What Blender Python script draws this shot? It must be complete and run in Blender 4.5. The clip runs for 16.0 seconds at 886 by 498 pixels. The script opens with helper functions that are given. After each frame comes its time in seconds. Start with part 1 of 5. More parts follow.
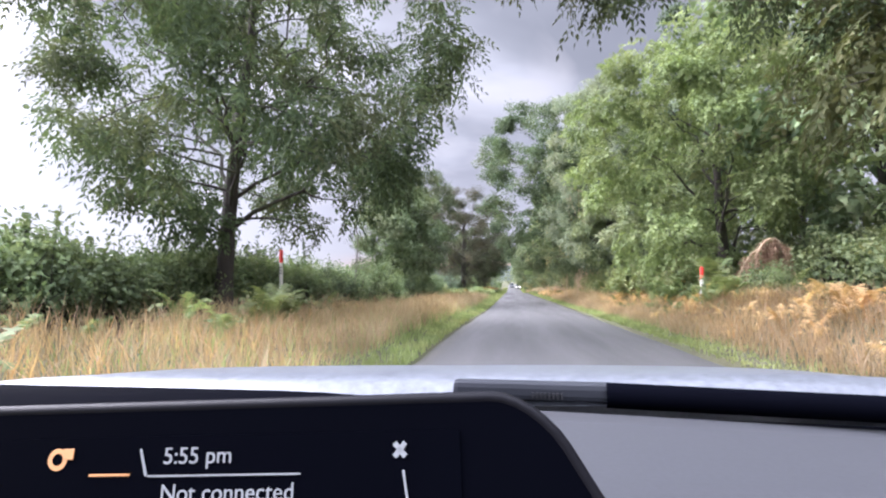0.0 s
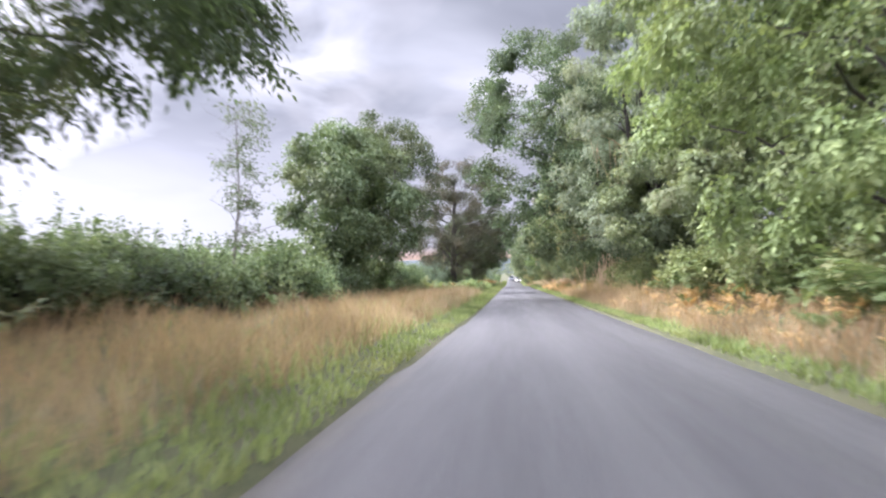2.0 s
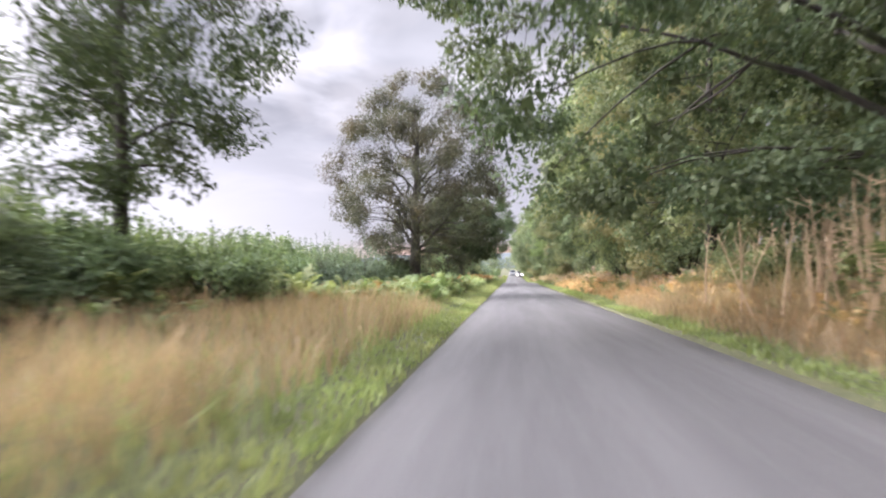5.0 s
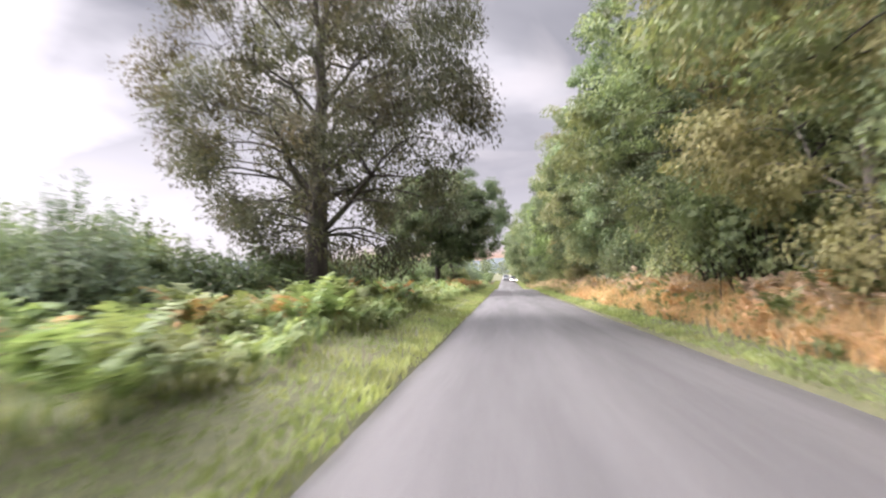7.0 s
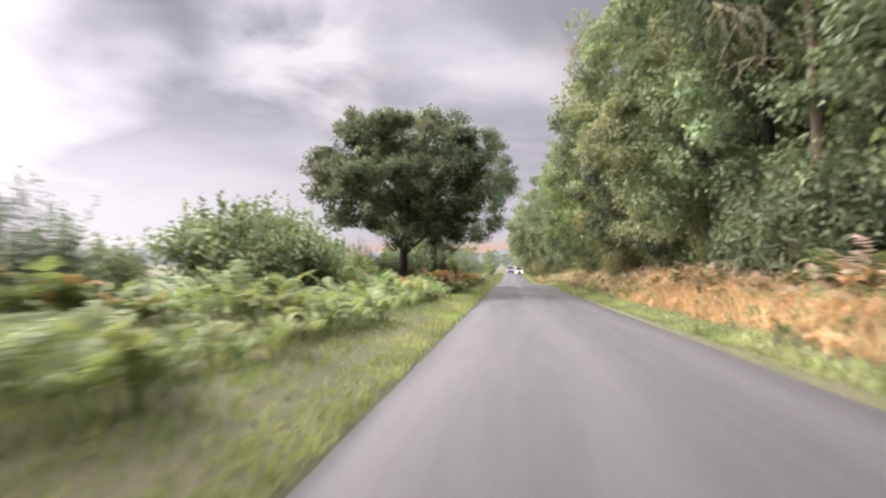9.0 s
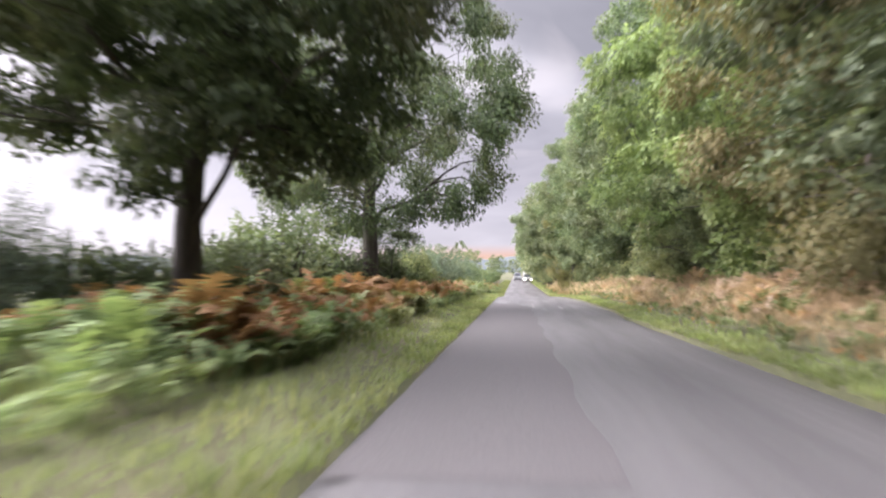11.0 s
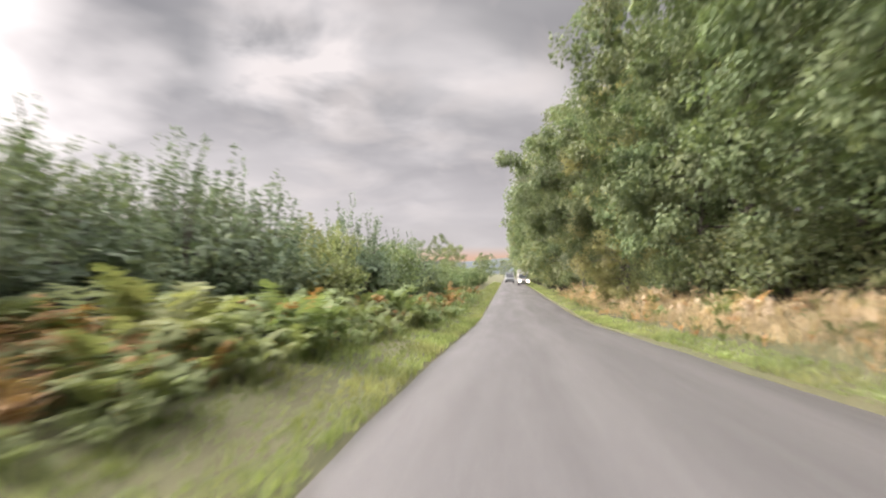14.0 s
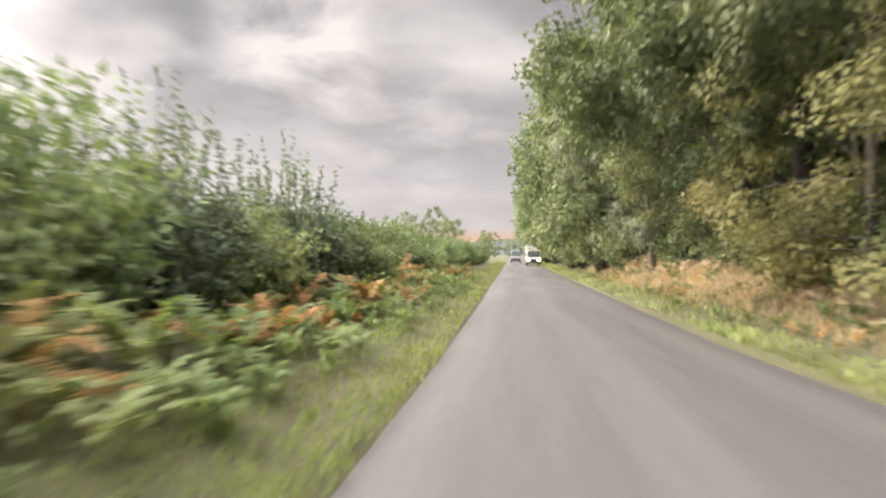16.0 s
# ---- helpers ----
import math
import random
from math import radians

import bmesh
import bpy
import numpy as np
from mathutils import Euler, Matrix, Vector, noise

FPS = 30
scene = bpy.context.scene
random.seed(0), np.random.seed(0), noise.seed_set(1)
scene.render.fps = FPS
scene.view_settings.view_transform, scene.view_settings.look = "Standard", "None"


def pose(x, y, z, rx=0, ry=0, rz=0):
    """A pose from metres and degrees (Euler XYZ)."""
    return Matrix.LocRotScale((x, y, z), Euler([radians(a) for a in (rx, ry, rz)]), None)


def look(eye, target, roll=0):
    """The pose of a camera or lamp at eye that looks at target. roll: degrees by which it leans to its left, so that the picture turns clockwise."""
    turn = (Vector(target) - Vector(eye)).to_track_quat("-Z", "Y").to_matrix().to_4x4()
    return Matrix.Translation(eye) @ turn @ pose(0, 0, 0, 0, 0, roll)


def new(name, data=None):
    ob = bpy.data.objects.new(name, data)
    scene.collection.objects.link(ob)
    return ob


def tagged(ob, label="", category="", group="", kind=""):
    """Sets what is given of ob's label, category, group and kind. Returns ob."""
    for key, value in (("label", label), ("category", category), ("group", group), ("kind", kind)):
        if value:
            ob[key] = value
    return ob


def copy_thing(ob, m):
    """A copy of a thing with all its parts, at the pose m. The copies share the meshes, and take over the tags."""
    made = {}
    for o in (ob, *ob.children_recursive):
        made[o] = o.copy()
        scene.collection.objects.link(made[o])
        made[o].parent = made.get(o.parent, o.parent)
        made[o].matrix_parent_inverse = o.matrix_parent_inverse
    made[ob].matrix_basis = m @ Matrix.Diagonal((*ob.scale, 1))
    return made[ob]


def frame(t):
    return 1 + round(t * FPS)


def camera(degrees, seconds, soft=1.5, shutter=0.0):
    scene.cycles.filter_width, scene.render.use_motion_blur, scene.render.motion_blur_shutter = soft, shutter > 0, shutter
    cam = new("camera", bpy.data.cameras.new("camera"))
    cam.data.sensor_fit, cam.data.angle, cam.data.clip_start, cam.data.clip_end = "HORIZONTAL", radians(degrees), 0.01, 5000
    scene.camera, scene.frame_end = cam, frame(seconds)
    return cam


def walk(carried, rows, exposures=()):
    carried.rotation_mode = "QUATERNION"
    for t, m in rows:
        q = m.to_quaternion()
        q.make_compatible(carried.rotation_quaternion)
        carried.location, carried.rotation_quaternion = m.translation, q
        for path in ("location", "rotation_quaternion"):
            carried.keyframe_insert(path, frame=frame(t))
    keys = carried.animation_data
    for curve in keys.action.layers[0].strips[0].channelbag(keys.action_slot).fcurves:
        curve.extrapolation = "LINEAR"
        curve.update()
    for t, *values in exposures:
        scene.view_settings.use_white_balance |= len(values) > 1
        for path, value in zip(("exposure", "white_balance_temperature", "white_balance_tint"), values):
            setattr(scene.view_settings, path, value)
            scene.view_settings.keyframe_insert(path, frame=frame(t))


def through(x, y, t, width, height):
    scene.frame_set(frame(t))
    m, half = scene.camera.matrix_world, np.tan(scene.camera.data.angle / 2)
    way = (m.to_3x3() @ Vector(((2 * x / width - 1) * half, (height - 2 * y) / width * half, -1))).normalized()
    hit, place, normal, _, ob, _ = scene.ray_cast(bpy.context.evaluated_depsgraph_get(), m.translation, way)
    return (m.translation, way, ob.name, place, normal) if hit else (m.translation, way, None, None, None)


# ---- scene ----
# A straight country lane, road along +y, driven on its left side. Road surface at z = 0.
cam = camera(82.0, 16.0, soft=2.2, shutter=0.5)
EYE = 1.2


def rise(y):
    """Height of the lane: level at first, then a shallow dip from which it climbs on."""
    t = np.clip((np.asarray(y, float) - 114.0) / 23.0, 0, 1)
    return -0.52 * t * t * (3 - 2 * t) + 0.0155 * np.maximum(np.asarray(y, float) - 138.0, 0)


PATH = [
    (0.0, 0.00, 0.00, 7.57, 4.30),
    (0.04, 0.00, 0.006, 7.57, 4.30),
    (0.5, 0.00, 2.35, 7.50, 4.29),
    (1.0, 0.00, 4.85, 7.44, 3.79),
    (1.5, 0.00, 7.45, 7.37, 3.44),
    (2.0, 0.00, 10.37, 7.54, 3.50),
    (2.5, 0.00, 13.63, 7.74, 3.49),
    (3.0, 0.00, 17.08, 8.14, 3.20),
    (3.5, 0.00, 20.62, 8.33, 2.97),
    (4.0, 0.00, 24.15, 8.33, 3.11),
    (4.5, 0.00, 27.70, 8.02, 2.86),
    (7.0, 0.00, 46.09, 6.88, 3.48),
    (7.5, 0.00, 49.89, 6.97, 3.55),
    (8.0, 0.00, 53.85, 7.01, 3.09),
    (8.5, 0.00, 57.89, 7.09, 2.76),
    (9.0, 0.00, 62.12, 7.36, 2.60),
    (11.5, 0.00, 86.22, 8.14, 4.18),
    (12.0, 0.00, 91.64, 7.43, 5.18),
    (12.5, 0.00, 96.65, 6.93, 5.18),
    (13.0, 0.00, 101.59, 6.93, 4.46),
    (13.5, 0.00, 106.42, 7.03, 3.90),
    (14.0, -0.02, 111.06, 7.18, 3.63),
    (14.5, -0.06, 115.55, 7.47, 3.30),
    (15.0, -0.11, 119.92, 7.57, 2.60),
    (15.5, -0.17, 124.10, 7.88, 1.75),
    (16.0, -0.22, 128.30, 7.69, 1.53),
]
walk(cam, [(t, pose(x, y, EYE + float(rise(y)), 90 + pitch, -0.12, yaw)) for t, x, y, yaw, pitch in PATH],
     [(0.0, 0.95, 5600, 23), (3.0, 0.95, 5700, 23), (4.5, 0.98, 5850, 23), (8.5, 0.94, 6250, 23), (9.0, 0.74, 6250, 23), (11.5, 1.0, 6000, 26), (12.3, 1.05, 5950, 27), (13.2, 0.83, 6250, 21), (13.6, 0.74, 6500, 19), (14.0, 0.68, 6600, 18), (15.5, 0.72, 6800, 17), (16.0, 0.76, 6800, 17)])

# ---------------------------------------------------------------- world and sun
SUN_AZ, SUN_EL = 84.0, 29.0        # degrees to the left of the road's direction, and up


def node(tree, kind, **values):
    n = tree.nodes.new(kind)
    for key, value in values.items():
        if key in n.inputs:
            n.inputs[key].default_value = value
    return n


def math_node(tree, op, a, b=None, clamp=False):
    n = tree.nodes.new("ShaderNodeMath")
    n.operation, n.use_clamp = op, clamp
    for k, v in enumerate((a, b)):
        if v is None:
            continue
        if isinstance(v, (int, float)):
            n.inputs[k].default_value = v
        else:
            tree.links.new(v, n.inputs[k])
    return n.outputs[0]


def ramp(tree, fac, stops):
    n = tree.nodes.new("ShaderNodeValToRGB")
    el = n.color_ramp.elements
    while len(el) < len(stops):
        el.new(0.5)
    for e, (p, c) in zip(el, stops):
        e.position = p
        e.color = (c, c, c, 1) if isinstance(c, (int, float)) else (*c, 1)
    tree.links.new(fac, n.inputs[0])
    return n.outputs[0]


def mix(tree, fac, a, b, how="MIX"):
    n = tree.nodes.new("ShaderNodeMix")
    n.data_type, n.blend_type = "RGBA", how
    for sock, v in ((n.inputs[0], fac), (n.inputs[6], a), (n.inputs[7], b)):
        if isinstance(v, (int, float)):
            sock.default_value = v
        elif isinstance(v, tuple):
            sock.default_value = (*v, 1)
        else:
            tree.links.new(v, sock)
    return n.outputs[2]


def build_world():
    world = bpy.data.worlds.new("evening_sky")
    scene.world = world
    world.use_nodes = True
    t = world.node_tree
    t.nodes.clear()
    link = t.links.new
    co = t.nodes.new("ShaderNodeTexCoord")
    sep = t.nodes.new("ShaderNodeSeparateXYZ")
    link(co.outputs["Generated"], sep.inputs[0])
    x, y, z = sep.outputs
    up = math_node(t, "MAXIMUM", z, 0.0)
    # cloud deck: the direction laid onto a flat layer
    inv = math_node(t, "DIVIDE", 1.0, math_node(t, "ADD", up, 0.16))
    comb = t.nodes.new("ShaderNodeCombineXYZ")
    link(math_node(t, "MULTIPLY", x, inv), comb.inputs[0])
    link(math_node(t, "MULTIPLY", y, inv), comb.inputs[1])
    comb.inputs[2].default_value = 3.1
    noise_a = node(t, "ShaderNodeTexNoise", Scale=0.95, Detail=4.5, Roughness=0.46, Distortion=0.35)
    link(comb.outputs[0], noise_a.inputs["Vector"])
    # the deck is thinner in a few places, where the brighter layer above shows
    thick = noise_a.outputs["Fac"]
    noise_c = node(t, "ShaderNodeTexNoise", Scale=3.0, Detail=4.0, Roughness=0.5, Distortion=0.3)
    link(comb.outputs[0], noise_c.inputs["Vector"])
    for gap_az, gap_el, amount in ((23.5, 24.0, 0.2), (24.5, 20.0, 0.12), (14.0, 12.0, 0.13), (36.0, 13.0, 0.12), (3.0, 18.0, 0.09)):
        near = t.nodes.new("ShaderNodeVectorMath")
        near.operation = "DOT_PRODUCT"
        a, e = radians(gap_az), radians(gap_el)
        near.inputs[1].default_value = (-math.sin(a) * math.cos(e), math.cos(a) * math.cos(e), math.sin(e))
        link(co.outputs["Generated"], near.inputs[0])
        bulge = ramp(t, near.outputs["Value"], [(0.986, 0.0), (0.9985, 1.0)])
        thick = math_node(t, "ADD", thick, math_node(t, "MULTIPLY", math_node(t, "MULTIPLY", bulge, ramp(t, noise_c.outputs["Fac"], [(0.38, 0.0), (0.62, 1.0)])), amount))
    cloud = ramp(t, thick, [(0.33, (0.145, 0.148, 0.148)), (0.46, (0.213, 0.216, 0.214)),
                                             (0.56, (0.30, 0.302, 0.295)), (0.68, (0.46, 0.457, 0.443)), (0.80, (0.62, 0.60, 0.57))])
    # thin veil low over the horizon
    veil = ramp(t, up, [(0.0, 0.85), (0.16, 0.7), (0.36, 0.0)])
    col = mix(t, veil, cloud, (0.43, 0.418, 0.414))
    # small brighter breaks, warm from the low sun
    noise_b = node(t, "ShaderNodeTexNoise", Scale=1.7, Detail=4.0, Roughness=0.5, Distortion=0.5)
    link(comb.outputs[0], noise_b.inputs["Vector"])
    col = mix(t, math_node(t, "MULTIPLY", ramp(t, noise_b.outputs["Fac"], [(0.50, 0.0), (0.76, 0.7)]), ramp(t, up, [(0.10, 0.2), (0.22, 1.0)])), col, (0.56, 0.53, 0.49))
    # sunset strip on the horizon ahead
    ahead = ramp(t, y, [(0.93, 0.0), (0.985, 1.0)])
    strip = ramp(t, up, [(0.0, 0.9), (0.046, 0.95), (0.068, 0.0)])
    col = mix(t, math_node(t, "MULTIPLY", ahead, strip), col, (0.52, 0.34, 0.24))
    # the sun's bright place behind the cloud, to the left
    dot = t.nodes.new("ShaderNodeVectorMath")
    dot.operation = "DOT_PRODUCT"
    az, el = radians(58), radians(11)
    dot.inputs[1].default_value = (-math.sin(az) * math.cos(el), math.cos(az) * math.cos(el), math.sin(el))
    link(co.outputs["Generated"], dot.inputs[0])
    wob = math_node(t, "ADD", dot.outputs["Value"], math_node(t, "MULTIPLY", math_node(t, "SUBTRACT", noise_a.outputs["Fac"], 0.5), 0.35))
    low = ramp(t, math_node(t, "ADD", up, math_node(t, "MULTIPLY", math_node(t, "SUBTRACT", noise_a.outputs["Fac"], 0.5), 0.3)), [(0.10, 1.0), (0.30, 0.0)])
    wide = ramp(t, dot.outputs["Value"], [(0.72, 0.0), (0.96, 1.0)])
    glow = math_node(t, "MAXIMUM", ramp(t, wob, [(0.905, 0.0), (1.0, 1.0)]), math_node(t, "MULTIPLY", math_node(t, "MULTIPLY", low, wide), 0.68))
    col = mix(t, glow, col, (0.72, 0.70, 0.67))
    # the veiled sun itself lies farther round
    disc = t.nodes.new("ShaderNodeVectorMath")
    disc.operation = "DOT_PRODUCT"
    az, el = radians(SUN_AZ), radians(SUN_EL)
    disc.inputs[1].default_value = (-math.sin(az) * math.cos(el), math.cos(az) * math.cos(el), math.sin(el))
    link(co.outputs["Generated"], disc.inputs[0])
    col = mix(t, 1.0, col, ramp(t, disc.outputs["Value"], [(0.80, 0.0), (0.93, (0.9, 0.86, 0.8)), (1.0, (1.0, 0.95, 0.86))]), "ADD")
    col = mix(t, ramp(t, disc.outputs["Value"], [(0.84, 0.0), (0.99, 1.0)]), col, (3.6, 3.4, 3.1))
    # overcast skies brighten upward; added tenfold boost out of view lights the ground
    sky_fill = math_node(t, "ADD", 1.0, math_node(t, "MULTIPLY", ramp(t, up, [(0.51, 0.0), (0.86, 1.0)]), 9.0))
    # added brightening of the sky behind the camera, to lift sides facing it
    sky_fill = math_node(t, "MULTIPLY", sky_fill, ramp(t, math_node(t, "MULTIPLY", math_node(t, "ADD", y, 1.0), 0.5), [(0.2, 2.1), (0.62, 1.0)]))
    sky = t.nodes.new("ShaderNodeTexSky")
    sky.sky_type, sky.sun_disc = "NISHITA", False
    sky.sun_elevation, sky.sun_rotation = radians(SUN_EL), radians(-SUN_AZ)
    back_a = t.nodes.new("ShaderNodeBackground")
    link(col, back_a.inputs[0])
    link(sky_fill, back_a.inputs[1])
    back_b = t.nodes.new("ShaderNodeBackground")
    link(sky.outputs[0], back_b.inputs[0])
    back_b.inputs[1].default_value = 0.05
    shade = t.nodes.new("ShaderNodeMixShader")
    shade.inputs[0].default_value = 0.12
    link(back_a.outputs[0], shade.inputs[1])
    link(back_b.outputs[0], shade.inputs[2])
    out = t.nodes.new("ShaderNodeOutputWorld")
    link(shade.outputs[0], out.inputs[0])


build_world()
sun = new("sun", bpy.data.lights.new("sun", "SUN"))
sun.data.energy, sun.data.angle, sun.data.color = 3.4, radians(75), (1.0, 0.94, 0.84)
sun.matrix_world = look((-math.sin(radians(SUN_AZ)) * 60, math.cos(radians(SUN_AZ)) * 60, math.tan(radians(SUN_EL)) * 60), (0, 0, 0))


# ---------------------------------------------------------------- materials
def material(name):
    m = bpy.data.materials.new(name)
    m.use_nodes = True
    t = m.node_tree
    return m, t, t.nodes["Principled BSDF"]


def noise_fac(t, scale, detail=4.0, rough=0.55, where="Object"):
    co = t.nodes.new("ShaderNodeTexCoord")
    n = node(t, "ShaderNodeTexNoise", Scale=scale, Detail=detail, Roughness=rough)
    t.links.new(co.outputs[where], n.inputs["Vector"])
    return n.outputs["Fac"]


def bump(t, bsdf, fac, strength, distance):
    b = node(t, "ShaderNodeBump", Strength=strength, Distance=distance)
    t.links.new(fac, b.inputs["Height"])
    t.links.new(b.outputs[0], bsdf.inputs["Normal"])


def leaf_material(name, dark, mid, light, patch=None, through=0.35, rough=0.6, amount=0.5):
    """Leaves that differ one from the other, with larger patches of another tone, and light coming through."""
    dark, light = [0.55 * a + 0.45 * b for a, b in zip(dark, mid)], [0.6 * a + 0.4 * b for a, b in zip(light, mid)]
    m, t, bsdf = material(name)
    geo = t.nodes.new("ShaderNodeNewGeometry")
    info = t.nodes.new("ShaderNodeObjectInfo")
    col = ramp(t, geo.outputs["Random Per Island"], [(0.0, dark), (0.55, mid), (1.0, light)])
    if patch:
        big = noise_fac(t, 0.4, 3.0)
        col = mix(t, ramp(t, big, [(0.46, 0.0), (0.66, amount)]), col, patch)
    tone = math_node(t, "ADD", 0.82, math_node(t, "MULTIPLY", info.outputs["Random"], 0.36))
    bough = noise_fac(t, 0.62, 2.0, 0.5)
    tone = math_node(t, "MULTIPLY", tone, ramp(t, bough, [(0.36, 0.74), (0.64, 1.24)]))
    hsv = t.nodes.new("ShaderNodeHueSaturation")
    t.links.new(col, hsv.inputs["Color"])
    t.links.new(tone, hsv.inputs["Value"])
    hsv.inputs["Saturation"].default_value = 0.9
    t.links.new(math_node(t, "ADD", 0.488, math_node(t, "MULTIPLY", info.outputs["Random"], 0.02)), hsv.inputs["Hue"])
    t.links.new(hsv.outputs[0], bsdf.inputs["Base Color"])
    bsdf.inputs["Roughness"].default_value = rough
    bsdf.inputs["Specular IOR Level"].default_value = 0.18
    tr = t.nodes.new("ShaderNodeBsdfTranslucent")
    t.links.new(mix(t, 1.0, hsv.outputs[0], (1.0, 1.0, 0.62), "MULTIPLY"), tr.inputs[0])
    mx = t.nodes.new("ShaderNodeMixShader")
    mx.inputs[0].default_value = through
    t.links.new(bsdf.outputs[0], mx.inputs[1])
    t.links.new(tr.outputs[0], mx.inputs[2])
    t.links.new(mx.outputs[0], t.nodes["Material Output"].inputs[0])
    return m


def bark_material(name, dark, light, scale=6.0):
    m, t, bsdf = material(name)
    co = t.nodes.new("ShaderNodeTexCoord")
    mp = t.nodes.new("ShaderNodeMapping")
    mp.inputs["Scale"].default_value = (1, 1, 0.22)
    t.links.new(co.outputs["Object"], mp.inputs[0])
    n = node(t, "ShaderNodeTexNoise", Scale=scale, Detail=6.0, Roughness=0.65)
    t.links.new(mp.outputs[0], n.inputs["Vector"])
    moss = noise_fac(t, 0.9, 3.0)
    col = mix(t, ramp(t, moss, [(0.5, 0.0), (0.68, 0.6)]), ramp(t, n.outputs["Fac"], [(0.3, dark), (0.72, light)]), (0.07, 0.085, 0.04))
    t.links.new(col, bsdf.inputs["Base Color"])
    bsdf.inputs["Roughness"].default_value = 0.9
    bump(t, bsdf, n.outputs["Fac"], 0.7, 0.03)
    return m


def asphalt_material():
    m, t, bsdf = material("worn_asphalt")
    grain = noise_fac(t, 90.0, 3.0, 0.7)
    along = t.nodes.new("ShaderNodeMapping")
    along.inputs["Scale"].default_value = (1.0, 0.09, 1.0)
    t.links.new(t.nodes.new("ShaderNodeTexCoord").outputs["Object"], along.inputs[0])
    streak = node(t, "ShaderNodeTexNoise", Scale=1.3, Detail=5.0, Roughness=0.6)
    t.links.new(along.outputs[0], streak.inputs["Vector"])
    blot = streak.outputs["Fac"]
    col = ramp(t, grain, [(0.3, (0.050, 0.049, 0.049)), (0.7, (0.103, 0.100, 0.101))])
    col = mix(t, ramp(t, blot, [(0.42, 0.0), (0.65, 0.55)]), col, (0.054, 0.053, 0.053))
    # polished wheel tracks and the darker strip between them, along the road
    co = t.nodes.new("ShaderNodeTexCoord")
    sep = t.nodes.new("ShaderNodeSeparateXYZ")
    t.links.new(co.outputs["Object"], sep.inputs[0])
    wob = math_node(t, "MULTIPLY", math_node(t, "SUBTRACT", noise_fac(t, 0.12, 2.0), 0.5), 0.9)
    u = math_node(t, "ADD", sep.outputs[0], wob)
    wave = math_node(t, "COSINE", math_node(t, "MULTIPLY", math_node(t, "SUBTRACT", u, 0.95), 3.6))
    col = mix(t, ramp(t, wave, [(0.0, 0.0), (1.0, 0.30)]), col, (0.114, 0.111, 0.111))
    # dust and grit near the edges
    edge = math_node(t, "ABSOLUTE", math_node(t, "SUBTRACT", sep.outputs[0], 1.12))
    fray = math_node(t, "ADD", edge, math_node(t, "MULTIPLY", noise_fac(t, 1.6, 4.0), 0.7))
    col = mix(t, ramp(t, math_node(t, "MULTIPLY", fray, 0.3), [(0.80, 0.0), (0.93, 0.65)]), col, (0.11, 0.097, 0.078))
    t.links.new(col, bsdf.inputs["Base Color"])
    t.links.new(ramp(t, blot, [(0.35, 0.52), (0.7, 0.72)]), bsdf.inputs["Roughness"])
    bsdf.inputs["Specular IOR Level"].default_value = 0.5
    bump(t, bsdf, grain, 0.35, 0.008)
    return m


def ground_material():
    m, t, bsdf = material("verge_soil_and_turf")
    fine = noise_fac(t, 14.0, 5.0, 0.7)
    big = noise_fac(t, 0.35, 4.0)
    col = ramp(t, fine, [(0.3, (0.042, 0.046, 0.021)), (0.55, (0.076, 0.082, 0.034)), (0.75, (0.125, 0.115, 0.062))])
    col = mix(t, ramp(t, big, [(0.48, 0.0), (0.66, 0.5)]), col, (0.105, 0.092, 0.050))
    t.links.new(col, bsdf.inputs["Base Color"])
    bsdf.inputs["Roughness"].default_value = 0.95
    bump(t, bsdf, fine, 0.8, 0.05)
    return m


def plain(name, colour, rough=0.5, metal=0.0, spread=0.12, scale=5.0, emit=0.0, gloss=0.5):
    m, t, bsdf = material(name)
    n = noise_fac(t, scale, 5.0, 0.6)
    lo = tuple(c * (1 - spread) for c in colour)
    hi = tuple(min(1, c * (1 + spread)) for c in colour)
    t.links.new(ramp(t, n, [(0.3, lo), (0.7, hi)]), bsdf.inputs["Base Color"])
    bsdf.inputs["Roughness"].default_value = rough
    bsdf.inputs["Metallic"].default_value = metal
    bsdf.inputs["Specular IOR Level"].default_value = gloss
    if emit:
        bsdf.inputs["Emission Color"].default_value = (*colour, 1)
        bsdf.inputs["Emission Strength"].default_value = emit
    return m


ASPHALT, SOIL = asphalt_material(), ground_material()
BARK = bark_material("grey_brown_bark", (0.018, 0.0145, 0.012), (0.062, 0.052, 0.043))
PINE_BARK = bark_material("red_brown_pine_bark", (0.046, 0.031, 0.023), (0.150, 0.104, 0.076), 5.0)
BARK_PALE = bark_material("pale_bark", (0.055, 0.048, 0.040), (0.19, 0.17, 0.148))
TWIG_GREY = bark_material("lichened_dead_twigs", (0.15, 0.135, 0.085), (0.33, 0.30, 0.20), 9.0)
DEAD_WOOD = bark_material("bleached_dead_wood", (0.34, 0.235, 0.14), (0.57, 0.43, 0.28), 9.0)
# colour kept dark, partly to stand in for trees standing against the light
ASH_LEAF = leaf_material("ash_leaves", (0.044, 0.062, 0.033), (0.078, 0.115, 0.054), (0.131, 0.177, 0.081), (0.141, 0.120, 0.068), 0.4, amount=0.4)
TWIGGY_LEAF = leaf_material("thin_brown_green_leaves", (0.040, 0.043, 0.028), (0.070, 0.076, 0.046), (0.115, 0.120, 0.072), (0.125, 0.088, 0.055), 0.4, amount=0.5)
ARCH_LEAF = leaf_material("dark_oak_leaves", (0.044, 0.067, 0.034), (0.082, 0.119, 0.057), (0.148, 0.190, 0.089), (0.135, 0.138, 0.072), 0.3)
